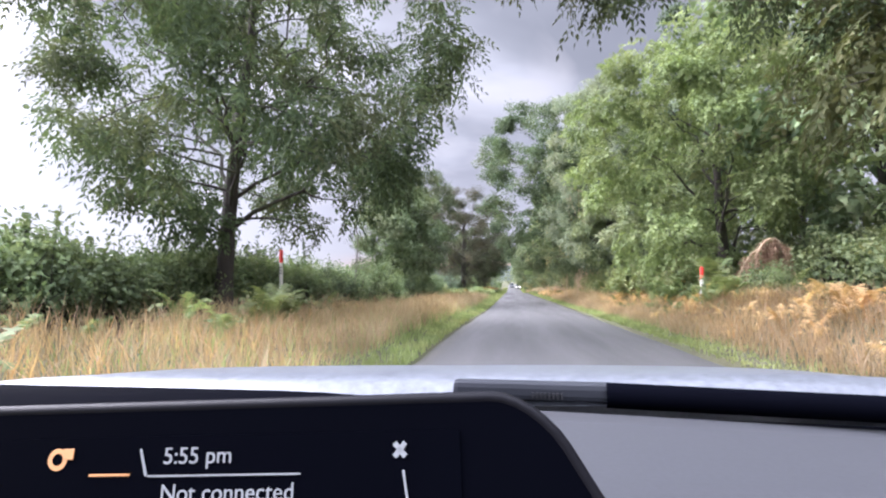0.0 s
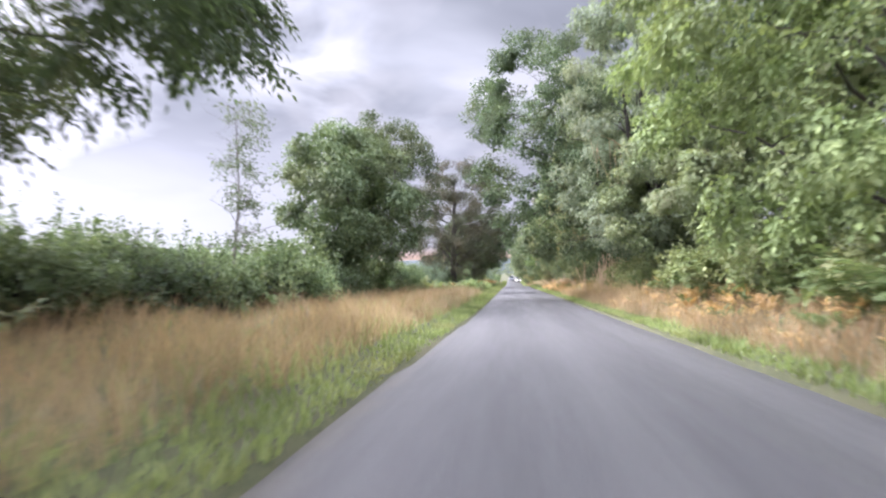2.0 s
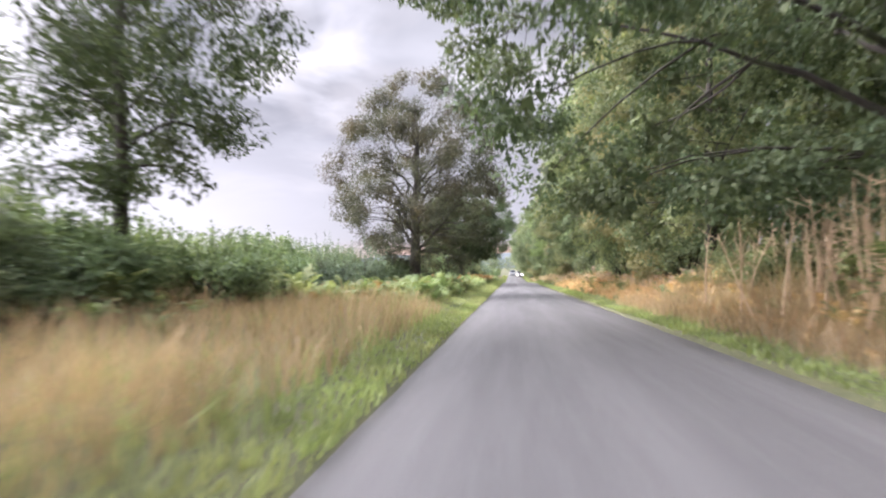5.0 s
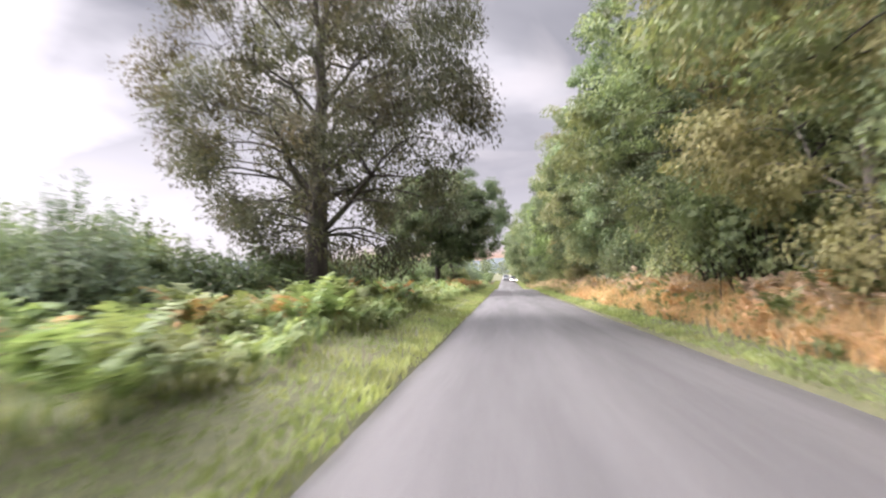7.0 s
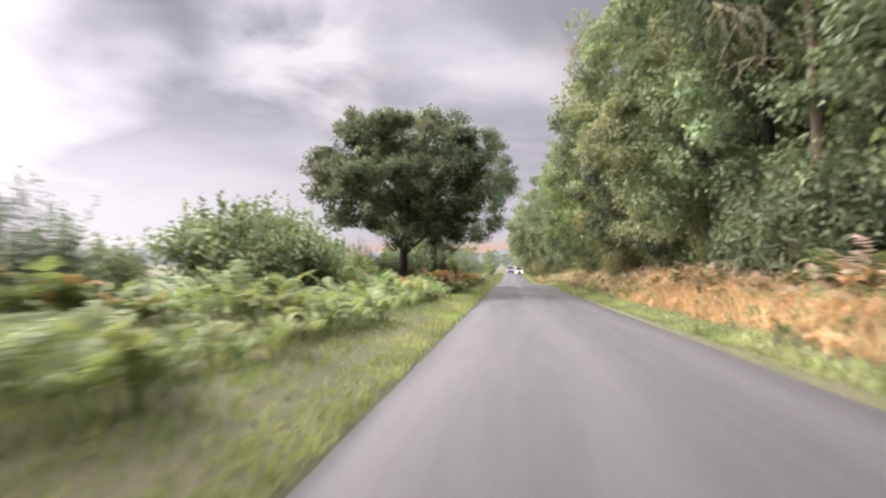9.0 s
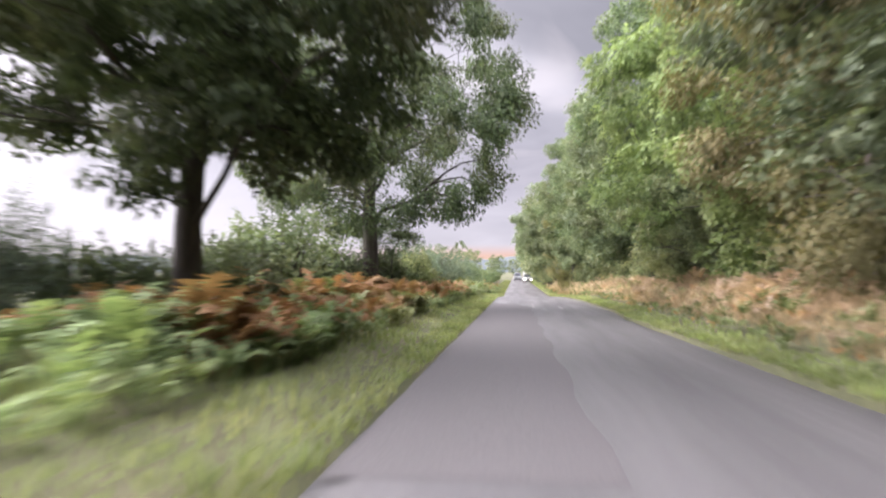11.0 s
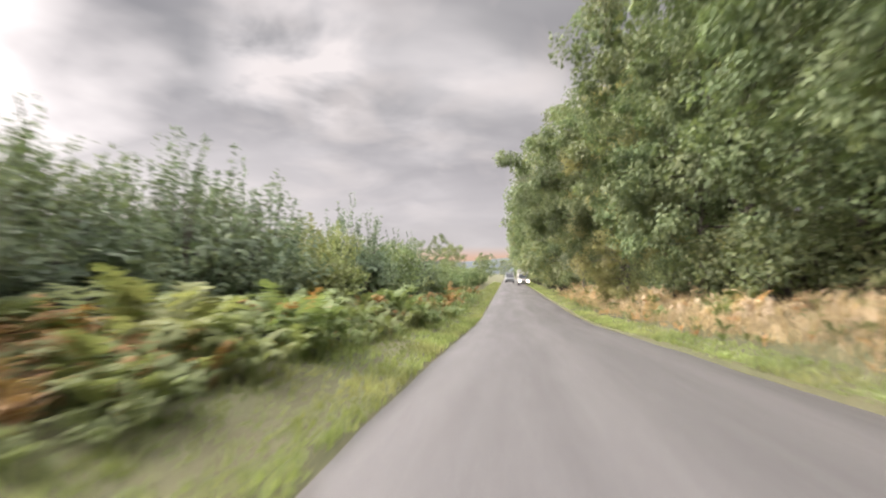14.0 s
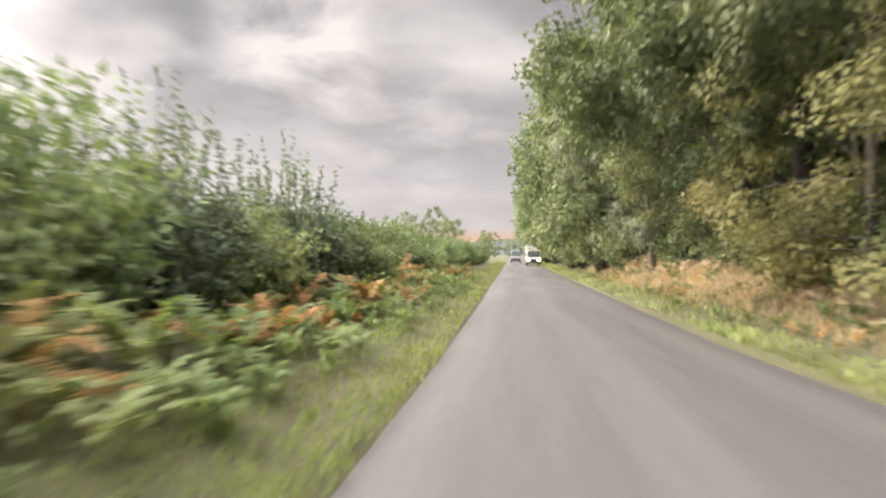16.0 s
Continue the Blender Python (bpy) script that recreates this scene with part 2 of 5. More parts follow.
BRIGHT_LEAF = leaf_material("bright_green_leaves", (0.115, 0.175, 0.066), (0.215, 0.305, 0.115), (0.345, 0.455, 0.180), (0.255, 0.295, 0.120), 0.4)
FRESH_LEAF = leaf_material("fresh_grey_green_leaves", (0.115, 0.152, 0.078), (0.200, 0.250, 0.128), (0.310, 0.360, 0.195), (0.27, 0.27, 0.135), 0.4)
OLIVE_LEAF = leaf_material("olive_leaves", (0.062, 0.076, 0.029), (0.104, 0.121, 0.047), (0.172, 0.186, 0.076), (0.16, 0.142, 0.056), 0.4)
BEECH_LEAF = leaf_material("shaded_beech_leaves", (0.055, 0.082, 0.045), (0.105, 0.148, 0.078), (0.185, 0.238, 0.125), (0.20, 0.20, 0.10), 0.35)
OAK_LEAF = leaf_material("oak_leaves", (0.070, 0.106, 0.051), (0.129, 0.184, 0.087), (0.227, 0.289, 0.135), (0.198, 0.208, 0.103), 0.3)
GREY_LEAF = leaf_material("grey_green_leaves", (0.105, 0.136, 0.090), (0.190, 0.232, 0.150), (0.305, 0.345, 0.235), (0.225, 0.232, 0.135), 0.35)
WOOD_LEAF = leaf_material("woodland_leaves", (0.095, 0.130, 0.066), (0.170, 0.224, 0.108), (0.290, 0.340, 0.165), (0.290, 0.270, 0.128), 0.4)
GOLD_LEAF = leaf_material("turning_leaves", (0.130, 0.136, 0.057), (0.212, 0.212, 0.088), (0.305, 0.294, 0.128), (0.31, 0.258, 0.118), 0.42)
HEDGE_LEAF = leaf_material("hedge_leaves", (0.073, 0.110, 0.053), (0.146, 0.212, 0.094), (0.241, 0.331, 0.144), (0.252, 0.262, 0.127), 0.35)
DARK_LEAF = leaf_material("blackthorn_leaves", (0.066, 0.100, 0.068), (0.118, 0.172, 0.110), (0.215, 0.275, 0.180), (0.20, 0.22, 0.12), 0.3)
LIME_LEAF = leaf_material("yellow_green_leaves", (0.125, 0.160, 0.065), (0.195, 0.240, 0.098), (0.285, 0.325, 0.145), (0.23, 0.235, 0.10), 0.38)
RUST_LEAF = leaf_material("dead_brown_leaves", (0.14, 0.080, 0.050), (0.23, 0.135, 0.088), (0.31, 0.20, 0.135), (0.20, 0.125, 0.075), 0.25, 0.8)
FERN_GREEN = leaf_material("green_bracken", (0.089, 0.140, 0.051), (0.157, 0.217, 0.084), (0.245, 0.308, 0.128), (0.250, 0.208, 0.102), 0.42, amount=0.45)
FERN_RUST = leaf_material("rusty_bracken", (0.42, 0.245, 0.108), (0.56, 0.345, 0.155), (0.66, 0.455, 0.235), (0.56, 0.44, 0.22), 0.46, 0.7)
FERN_STRAW = leaf_material("bleached_bracken", (0.39, 0.295, 0.20), (0.50, 0.39, 0.28), (0.58, 0.475, 0.36), (0.46, 0.32, 0.19), 0.45, 0.8)
FERN_BROWN = leaf_material("brown_bracken", (0.21, 0.108, 0.042), (0.33, 0.182, 0.066), (0.43, 0.265, 0.10), (0.28, 0.23, 0.09), 0.35, 0.7)
GRASS_GREEN = leaf_material("verge_grass", (0.132, 0.182, 0.060), (0.228, 0.290, 0.096), (0.345, 0.402, 0.158), (0.37, 0.355, 0.165), 0.42)
GRASS_DRY = leaf_material("dry_grass", (0.27, 0.195, 0.105), (0.385, 0.29, 0.17), (0.495, 0.398, 0.255), (0.36, 0.24, 0.125), 0.42, 0.7, amount=0.7)


# ---------------------------------------------------------------- mesh helpers
def mesh_of(name, verts, faces, mat, smooth=False):
    """A mesh from an array of points and an array of faces with equally many corners."""
    me = bpy.data.meshes.new(name)
    verts, faces = np.asarray(verts, float), np.asarray(faces, int)
    k = faces.shape[1]
    me.vertices.add(len(verts))
    me.vertices.foreach_set("co", verts.ravel())
    me.loops.add(faces.size)
    me.loops.foreach_set("vertex_index", faces.ravel())
    me.polygons.add(len(faces))
    me.polygons.foreach_set("loop_start", np.arange(len(faces)) * k)
    me.polygons.foreach_set("use_smooth", np.full(len(faces), smooth))
    me.materials.append(mat)
    me.update(calc_edges=True)
    return me


def part(name, bm, mat, parent, label=""):
    """One mesh object from a bmesh, under a thing or a part."""
    me = bpy.data.meshes.new(name)
    bm.to_mesh(me)
    bm.free()
    me.materials.append(mat)
    ob = new(name, me)
    ob.parent = parent
    return tagged(ob, label)


def part_mesh(name, me, parent, label=""):
    ob = new(name, me)
    ob.parent = parent
    return tagged(ob, label)


def tube(points, radii, sides):
    """Points and quads of a tapered tube along a line of points."""
    p, r = np.asarray(points, float), np.asarray(radii, float)
    d = np.gradient(p, axis=0)
    d /= np.linalg.norm(d, axis=1)[:, None] + 1e-9
    ref = np.where(np.abs(d[:, 2:3]) > 0.8, np.array([[1.0, 0, 0]]), np.array([[0, 0, 1.0]]))
    ref[:] = ref[0]
    a = np.cross(d, ref)
    a /= np.linalg.norm(a, axis=1)[:, None] + 1e-9
    b = np.cross(d, a)
    ang = np.arange(sides) * 2 * np.pi / sides
    ring = p[:, None] + r[:, None, None] * (np.cos(ang)[None, :, None] * a[:, None] + np.sin(ang)[None, :, None] * b[:, None])
    n = len(p)
    i, j = np.meshgrid(np.arange(n - 1), np.arange(sides), indexing="ij")
    k = (j + 1) % sides
    f = np.stack([i * sides + j, i * sides + k, (i + 1) * sides + k, (i + 1) * sides + j], -1).reshape(-1, 4)
    return ring.reshape(-1, 3), f


def join(pieces):
    verts, faces, at = [], [], 0
    for v, f in pieces:
        verts.append(v)
        faces.append(f + at)
        at += len(v)
    return np.concatenate(verts), np.concatenate(faces)


def bezier(a, b, c, n):
    t = np.linspace(0, 1, n)[:, None]
    return (1 - t) ** 2 * a + 2 * t * (1 - t) * b + t ** 2 * c


def unit(v):
    return v / (np.linalg.norm(v, axis=-1, keepdims=True) + 1e-9)


def leaf_quads(base, way, length, width, rnd, face=None, fold=0.18):
    """Folded four-cornered leaves from their stalks, ways, lengths and widths."""
    n = len(base)
    way = unit(way)
    side = unit(np.cross(way, rnd.normal(size=(n, 3)) * (0.9 if face is None else 0.4) + (np.array([0, 0, 1.0]) if face is None else face)))
    nor = np.cross(side, way)
    length, width = length[:, None], width[:, None]
    mid = base + way * length * 0.45 + nor * width * fold
    v = np.stack([base, mid + side * width * 0.5, base + way * length - np.array([0, 0, 0.1]) * length, mid - side * width * 0.5], 1)
    return v.reshape(-1, 3), np.arange(n * 4).reshape(n, 4)


def leaf_tris(base, way, length, width, rnd, face=None):
    """Plainer three-cornered leaves for foliage farther off."""
    n = len(base)
    way = unit(way)
    side = unit(np.cross(way, rnd.normal(size=(n, 3)) * (0.9 if face is None else 0.4) + (np.array([0, 0, 1.0]) if face is None else face)))
    v = np.stack([base + side * width[:, None] * 0.5, base + (way - np.array([0, 0, 0.12])) * length[:, None], base - side * width[:, None] * 0.5], 1)
    return v.reshape(-1, 3), np.arange(n * 3).reshape(n, 3)


def sprays(centres, outward, rnd, per, spread, leaf, leaflets=0, droop=0.35, shape=leaf_quads):
    """Leaves in clumps round centres; with leaflets, feathered leaves of that many leaflets."""
    c = np.repeat(centres, per, axis=0)
    o = np.repeat(outward, per, axis=0)
    ball = unit(rnd.normal(size=c.shape))
    reach = spread * 1.75 * np.repeat(rnd.uniform(0.65, 1.3, len(centres)), per) * rnd.uniform(0.15, 1.0, len(c)) ** 0.5
    base = c + ball * reach[:, None] * np.array([1, 1, 0.72])
    face = unit(ball * 0.6 + o * 0.8 + np.array([0, 0, 0.35]))
    way = unit(ball * 0.45 + o * 0.3 + rnd.normal(size=c.shape) * 0.6 - np.array([0, 0, droop]))
    size = rnd.uniform(0.7, 1.25, len(c))
    if not leaflets:
        return shape(base, way, leaf[0] * size, leaf[1] * size, rnd, face)
    side = unit(np.cross(way, rnd.normal(size=way.shape) * 0.5 + np.array([0, 0, 1.0])))
    stalk = leaf[0] * leaflets * 0.32 * size
    bs, ws, ls = [], [], []
    for k in range(leaflets):
        f = (k // 2 + 0.6) / (leaflets / 2)
        s = 0.0 if k == leaflets - 1 else (1.0 if k % 2 else -1.0)
        bs.append(base + way * (stalk * f)[:, None] - np.array([0, 0, 1.0]) * (stalk * f * f * 0.3)[:, None])
        ws.append(way * (0.6 if s else 1.0) + side * s * 0.8 - np.array([0, 0, 0.3]))
        ls.append(leaf[0] * size * (1.0 - 0.25 * abs(f - 0.5)))
    b, w, l = np.concatenate(bs), np.concatenate(ws), np.concatenate(ls)
    return shape(b, w, l, l * leaf[1] / leaf[0], rnd, np.tile(face, (leaflets, 1)))


def lumpy(dirs, seed, amount):
    """How far an uneven crown reaches in each direction."""
    off = Vector((seed * 7.3, seed * 3.1, seed * 1.7))
    return np.array([1 + amount * noise.noise(Vector(d) * 1.9 + off) + 0.5 * amount * noise.noise(Vector(d) * 4.3 + off) for d in dirs])


def ball_ways(n, rnd):
    """Directions spread evenly over a ball."""
    k = np.arange(n) + 0.5
    z = 1 - 2 * k / n
    a = k * 2.39996 + rnd.uniform(0, 6.28)
    r = np.sqrt(1 - z * z)
    return unit(np.stack([r * np.cos(a), r * np.sin(a), z], 1) + rnd.normal(size=(n, 3)) * 0.16)


def tree(name, seed, height, foot, radius, crown, limbs=11, clumps=260, per=40, spread=0.3, leaf=(0.2, 0.14), leaflets=0,
         bark=None, leaves=None, droop=0.35, uneven=0.3, gaps=0.1, lean=(0, 0), stems=1, low=0.0, fine=False, lobes=44, lobe=1.3, full=2.0, core=12):
    """A tree as an Empty with its trunk, limbs and crown. height: of the tree; foot: where the first limbs leave;
    radius: of the trunk;
    crown: half its width across the road, along it, and its offset across and along. The crown is built of rounded
    lobes of foliage:
    lobes, lobe: how many and their radius; full: 2 for an egg-shaped crown, more for steep sides; core: oversized
    leaves added in each lobe to block light."""
    rnd = np.random.default_rng(seed)
    rx, ry, ox, oy = crown
    zc, rz = (height + foot * 0.75) / 2 + low / 2, (height - foot * 0.75) / 2 - low / 2
    wood, boughs, twigs, spine, spine_r = [], [], [], [], []
    for stem in range(stems):
        a = 2 * np.pi * stem / max(stems, 1) + rnd.uniform(0, 1)
        far = 0.0 if stems == 1 else 0.35
        n = 9
        k = np.linspace(0, 1, n)
        top = np.array([ox * 0.6 + lean[0] + far * 4 * np.cos(a), oy * 0.6 + lean[1] + far * 4 * np.sin(a), height * 0.86])
        line = np.outer(k ** 1.25, top) + np.array([far * np.cos(a), far * np.sin(a), 0])
        line[:, 2] = k * height * 0.86 - 0.25
        line[1:, :2] += np.cumsum(rnd.normal(size=(n - 1, 2)) * 0.09, axis=0) * np.linspace(0.3, 1.4, n - 1)[:, None]
        r = radius * (1 - k) ** 0.75 * 0.92 + radius * 0.06
        r[0] *= 1.35
        wood.append(tube(line, r / (1 if stems == 1 else 1.6), 9))
        m = 40
        kk = np.linspace(0, 1, m)
        spine.append(np.stack([np.interp(kk, k, line[:, c]) for c in range(3)], 1))
        spine_r.append(np.interp(kk, k, r))
    spine, spine_r = np.concatenate(spine), np.concatenate(spine_r)
    centre, half = np.array([ox, oy, zc]), np.array([rx, ry, rz])
    # the crown's lobes: most on its outside, some within
    inside = lobes // 4
    d = np.concatenate([ball_ways(lobes, rnd), ball_ways(max(inside, 1), rnd)])
    d = d / (np.abs(d) ** full).sum(1, keepdims=True) ** (1 / full)
    size = lobe * rnd.uniform(0.68, 1.3, len(d))
    reach = lumpy(unit(d), seed, uneven)
    reach[lobes:] *= 0.5
    hub = centre + d * reach[:, None] * np.maximum(half - 0.75 * lobe, half * 0.35)
    hole = np.array([noise.noise(Vector(q) * 0.4 + Vector((seed, 0, 5))) for q in hub])
    keep = (hole >= np.quantile(hole, gaps)) & (hub[:, 2] > max(0.5, foot * 0.5))
    hub, size = hub[keep], size[keep]
    # clumps of leaves over each lobe, thickest on its outer and upper side
    share = size ** 2 / (size ** 2).sum()
    which = np.repeat(np.arange(len(hub)), np.maximum(1, np.round(share * clumps).astype(int)))
    out = unit((hub - centre) / half ** 2)
    u = unit(unit(rnd.normal(size=(len(which), 3))) + out[which] * 0.55 + np.array([0, 0, 0.3]))
    pts = hub[which] + u * (size[which] * rnd.uniform(0.6, 1.0, len(which)))[:, None] * np.array([1, 1, 0.78])
    ok = pts[:, 2] > 0.35
    pts, u = pts[ok], u[ok]
    # main limbs
    nodes, node_r = [spine[spine[:, 2] > foot * 0.9]], [spine_r[spine[:, 2] > foot * 0.9] * 0.5]
    for i in range(limbs):
        f = (i + 0.5) / limbs
        z0 = foot + (height * 0.72 - foot) * f ** 1.1
        near = np.argsort(np.abs(spine[:, 2] - z0))[:max(1, stems)]
        j = int(near[i % len(near)])
        a = i * 2.4 + rnd.uniform(-0.4, 0.4)
        tip = centre + np.array([np.cos(a) * rx * 0.78 * (1 - 0.45 * f), np.sin(a) * ry * 0.78 * (1 - 0.45 * f), (-0.35 + 1.05 * f) * rz])
        start = spine[j]
        bend = start * 0.5 + tip * 0.5 + np.array([0, 0, 0.16 * np.linalg.norm(tip - start) * (1 if f > 0.2 else 0.7)])
        line = bezier(start, bend, tip, 9)
        line[2:-1] += np.cumsum(rnd.normal(size=(6, 3)) * 0.19, axis=0) * np.array([1, 1, 0.8])
        r = np.linspace(max(spine_r[j] * 0.34, radius * 0.11), radius * 0.03, 9)
        boughs.append(tube(line, r, 6))
        nodes.append(line[2:])
        node_r.append(r[2:])
    nodes, node_r = np.concatenate(nodes), np.concatenate(node_r)
    # branches to the lobes, and twigs from them to each third clump
    for q in hub:
        j = int(np.argmin(np.linalg.norm(nodes - q, axis=1) + np.maximum(nodes[:, 2] - q[2], 0) * 0.8))
        a = nodes[j]
        bend = (a + q) / 2 + np.array([0, 0, 0.12 * np.linalg.norm(q - a)]) + rnd.normal(size=3) * 0.15 * np.linalg.norm(q - a)
        twigs.append(tube(bezier(a, bend, q, 5), np.linspace(min(node_r[j] * 0.75, 0.045), 0.014, 5), 4))
    for q, h in zip(pts[::3], hub[which[ok]][::3]):
        twigs.append(tube(bezier(h, (h + q) / 2 + rnd.normal(size=3) * 0.12, q, 3), np.linspace(0.013, 0.006, 3), 3))
    if fine or leaflets:
        pieces = [sprays(pts, u, rnd, per, spread, leaf, leaflets, droop, leaf_quads)]
    else:
        pieces = [sprays(pts, u, rnd, int(per * 1.75), spread, (leaf[0] * 0.8, leaf[1] * 0.86), 0, droop, leaf_tris)]
    # oversized leaves added inside each lobe, to block light and darken its interior
    if core:
        own = np.repeat(np.arange(len(hub)), core * 2)
        w = unit(rnd.normal(size=(len(own), 3)))
        base = hub[own] + w * (size[own] * rnd.uniform(0.05, 0.42, len(own)))[:, None]
        wide = np.minimum(size[own] * rnd.uniform(0.14, 0.21, len(own)), 0.26)
        pieces.append((leaf_quads if fine or leaflets else leaf_tris)(base, unit(rnd.normal(size=w.shape)), wide * 1.5, wide * 1.2, rnd, w * 2.5))
    v, f = join(pieces)
    ob = new(name)
    for w in wood:
        part_mesh("trunk", mesh_of("trunk", *w, bark or BARK, True), ob)
    for b in boughs:
        part_mesh("limb", mesh_of("limb", *b, bark or BARK, True), ob)
    tagged(part_mesh("twigwork", mesh_of("twigwork", *join(twigs), bark or BARK, True), ob), kind="stuff")
    part_mesh("crown", mesh_of("crown", v, f, leaves or OAK_LEAF), ob)
    return ob


def bush(name, seed, rx, ry, height, leaves, clumps=60, per=45, leaf=(0.12, 0.07), spread=0.24, shoots=0, bark=None, foot=0.05, shoot=(0.3, 0.65)):
    """A shrub: many stems from the ground, leafy down to its foot, with upright shoots."""
    rnd = np.random.default_rng(seed)
    d = unit(rnd.normal(size=(clumps, 3)))
    d[:, 2] = np.abs(d[:, 2]) * rnd.choice([1, 1, 1, -0.5], clumps)
    reach = rnd.uniform(0.25, 1, clumps) ** 0.5 * lumpy(d, seed, 0.4)
    pts = np.array([0, 0, height * 0.42]) + d * reach[:, None] * np.array([rx, ry, height * 0.56])
    pts[:, 2] = np.maximum(pts[:, 2], foot + 0.15)
    wood, outs = [], []
    for q in pts:
        a = np.array([q[0] * 0.25 + rnd.normal() * 0.15, q[1] * 0.25 + rnd.normal() * 0.15, -0.1])
        line = bezier(a, np.array([q[0] * 0.5, q[1] * 0.5, q[2] * 0.7]), q, 3)
        wood.append(tube(line, np.linspace(0.028, 0.006, 3), 3))
        outs.append(q - line[1])
    pieces = [sprays(pts, unit(np.array(outs)), rnd, per, spread, leaf, 0, 0.1, leaf_tris),
              sprays(pts * np.array([0.8, 0.8, 0.85]), unit(np.array(outs)), rnd, 7, spread * 0.6, (0.2, 0.17), 0, 0.1, leaf_tris)]
    for _ in range(shoots):
        x, y = rnd.uniform(-rx, rx) * 0.85, rnd.uniform(-ry, ry) * 0.85
        tall = rnd.uniform(*shoot)
        z0 = height * (0.95 - 0.35 * (x / rx) ** 2 - 0.25 * (y / ry) ** 2)
        line = bezier(np.array([x * 0.8, y * 0.8, z0 - 0.9]), np.array([x, y, z0]), np.array([x + rnd.normal() * 0.15, y + rnd.normal() * 0.15, z0 + tall]), 6)
        wood.append(tube(line[::2], np.linspace(0.014, 0.004, 3), 3))
        on = np.linspace(0.25, 1, 26)[:, None]
        base = (1 - on) * line[2] + on * line[-1] + rnd.normal(size=(26, 3)) * 0.03
        way = rnd.normal(size=(26, 3)) * np.array([1, 1, 0.25]) + np.array([0, 0, 0.5])
        size = rnd.uniform(0.8, 1.2, 26)
        pieces.append(leaf_tris(base, way, leaf[0] * size, leaf[1] * size, rnd))
    ob = new(name)
    part_mesh("branchwork", mesh_of("branchwork", *join(wood), bark or BARK, True), ob)
    part_mesh("foliage", mesh_of("foliage", *join(pieces), leaves), ob)
    return ob


# ---------------------------------------------------------------- ground and road
def smooth(a, b, x):
    t = np.clip((x - a) / (b - a), 0, 1)
    return t * t * (3 - 2 * t)


def left_edge(y):
    return -1.38 - 0.36 * (1 - smooth(12, 34, np.asarray(y, float)))


def right_edge(y):
    y = np.asarray(y, float)
    return 3.62 + 0.35 * smooth(97, 103, y) * (1 - smooth(112, 120, y))


def land(x, y):
    """Height of the ground: low bank on the left, a higher one along the wood on the right."""
    x, y = np.asarray(x, float), np.asarray(y, float)
    left = np.maximum(left_edge(y) - x, 0)
    right = np.maximum(x - right_edge(y), 0)
    h = 0.02 + 0.16 * smooth(0, 1.2, left) + 0.20 * smooth(2.5, 6.0, left)
    h = h + 0.10 * smooth(0, 0.9, right) + 0.62 * smooth(0.8, 3.0, right)
    wave = 0.05 * np.sin(y * 0.9 + x * 1.3) + 0.04 * np.sin(y * 0.37 - x * 0.8 + 1.0) + 0.03 * np.sin(y * 2.3 + x * 2.9)
    return h + wave * smooth(0.2, 1.5, left + right) + rise(y)


def build_ground():
    xs = np.concatenate([[-1800, -900, -400, -200, -100, -60, -40, -28, -20, -15, -12], np.arange(-10, -2.2, 0.4), np.arange(-2.2, -1.1, 0.16),
                         [-0.6, 1.1, 2.8], np.arange(3.2, 4.8, 0.16), np.arange(4.9, 11, 0.45), [12, 14, 17, 22, 30, 45, 80, 160, 400, 900, 1800]])
    ys = np.concatenate([[-400, -150, -60, -30, -15], np.arange(-10, 170, 0.7), np.arange(170, 320, 4), [340, 380, 440, 520, 650, 850, 1200, 1800, 2600]])
    gx, gy = np.meshgrid(xs, ys, indexing="ij")
    z = land(gx, gy)
    inside = (gx > left_edge(gy) + 0.12) & (gx < right_edge(gy) - 0.12)
    z = np.where(inside, rise(gy) - 0.12, z)
    v = np.stack([gx, gy, z], -1).reshape(-1, 3)
    n = len(ys)
    i, j = np.meshgrid(np.arange(len(xs) - 1), np.arange(n - 1), indexing="ij")
    f = np.stack([i * n + j, (i + 1) * n + j, (i + 1) * n + j + 1, i * n + j + 1], -1).reshape(-1, 4)
    ob = new("ground", mesh_of("ground", v, f, SOIL, True))
    tagged(ob, "rough verge of soil, turf and dead grass", "ground", kind="structure")


def build_road():
    rnd = np.random.default_rng(4)
    ys = np.concatenate([np.arange(-20, 170, 0.35), np.arange(170, 430, 3)])
    k = 13
    ragged = lambda: np.convolve(rnd.normal(size=len(ys) + 8), np.ones(5) / 5, "same")[:len(ys)] * 0.05
    lo, hi = left_edge(ys) + ragged(), right_edge(ys) + ragged()
    u = np.linspace(0, 1, k)
    x = lo[:, None] + (hi - lo)[:, None] * u[None]
    z = 0.02 - 0.05 * (2 * u - 1) ** 2 + rise(ys)[:, None]
    z[:, 0] -= 0.08
    z[:, -1] -= 0.08
    v = np.stack([x, np.repeat(ys[:, None], k, 1), z], -1).reshape(-1, 3)
    i, j = np.meshgrid(np.arange(len(ys) - 1), np.arange(k - 1), indexing="ij")
    f = np.stack([i * k + j, i * k + j + 1, (i + 1) * k + j + 1, (i + 1) * k + j], -1).reshape(-1, 4)
    ob = new("road", mesh_of("road", v, f, ASPHALT, True))
    tagged(ob, "narrow worn grey asphalt lane without kerbs", "road", kind="structure")


build_ground()
build_road()


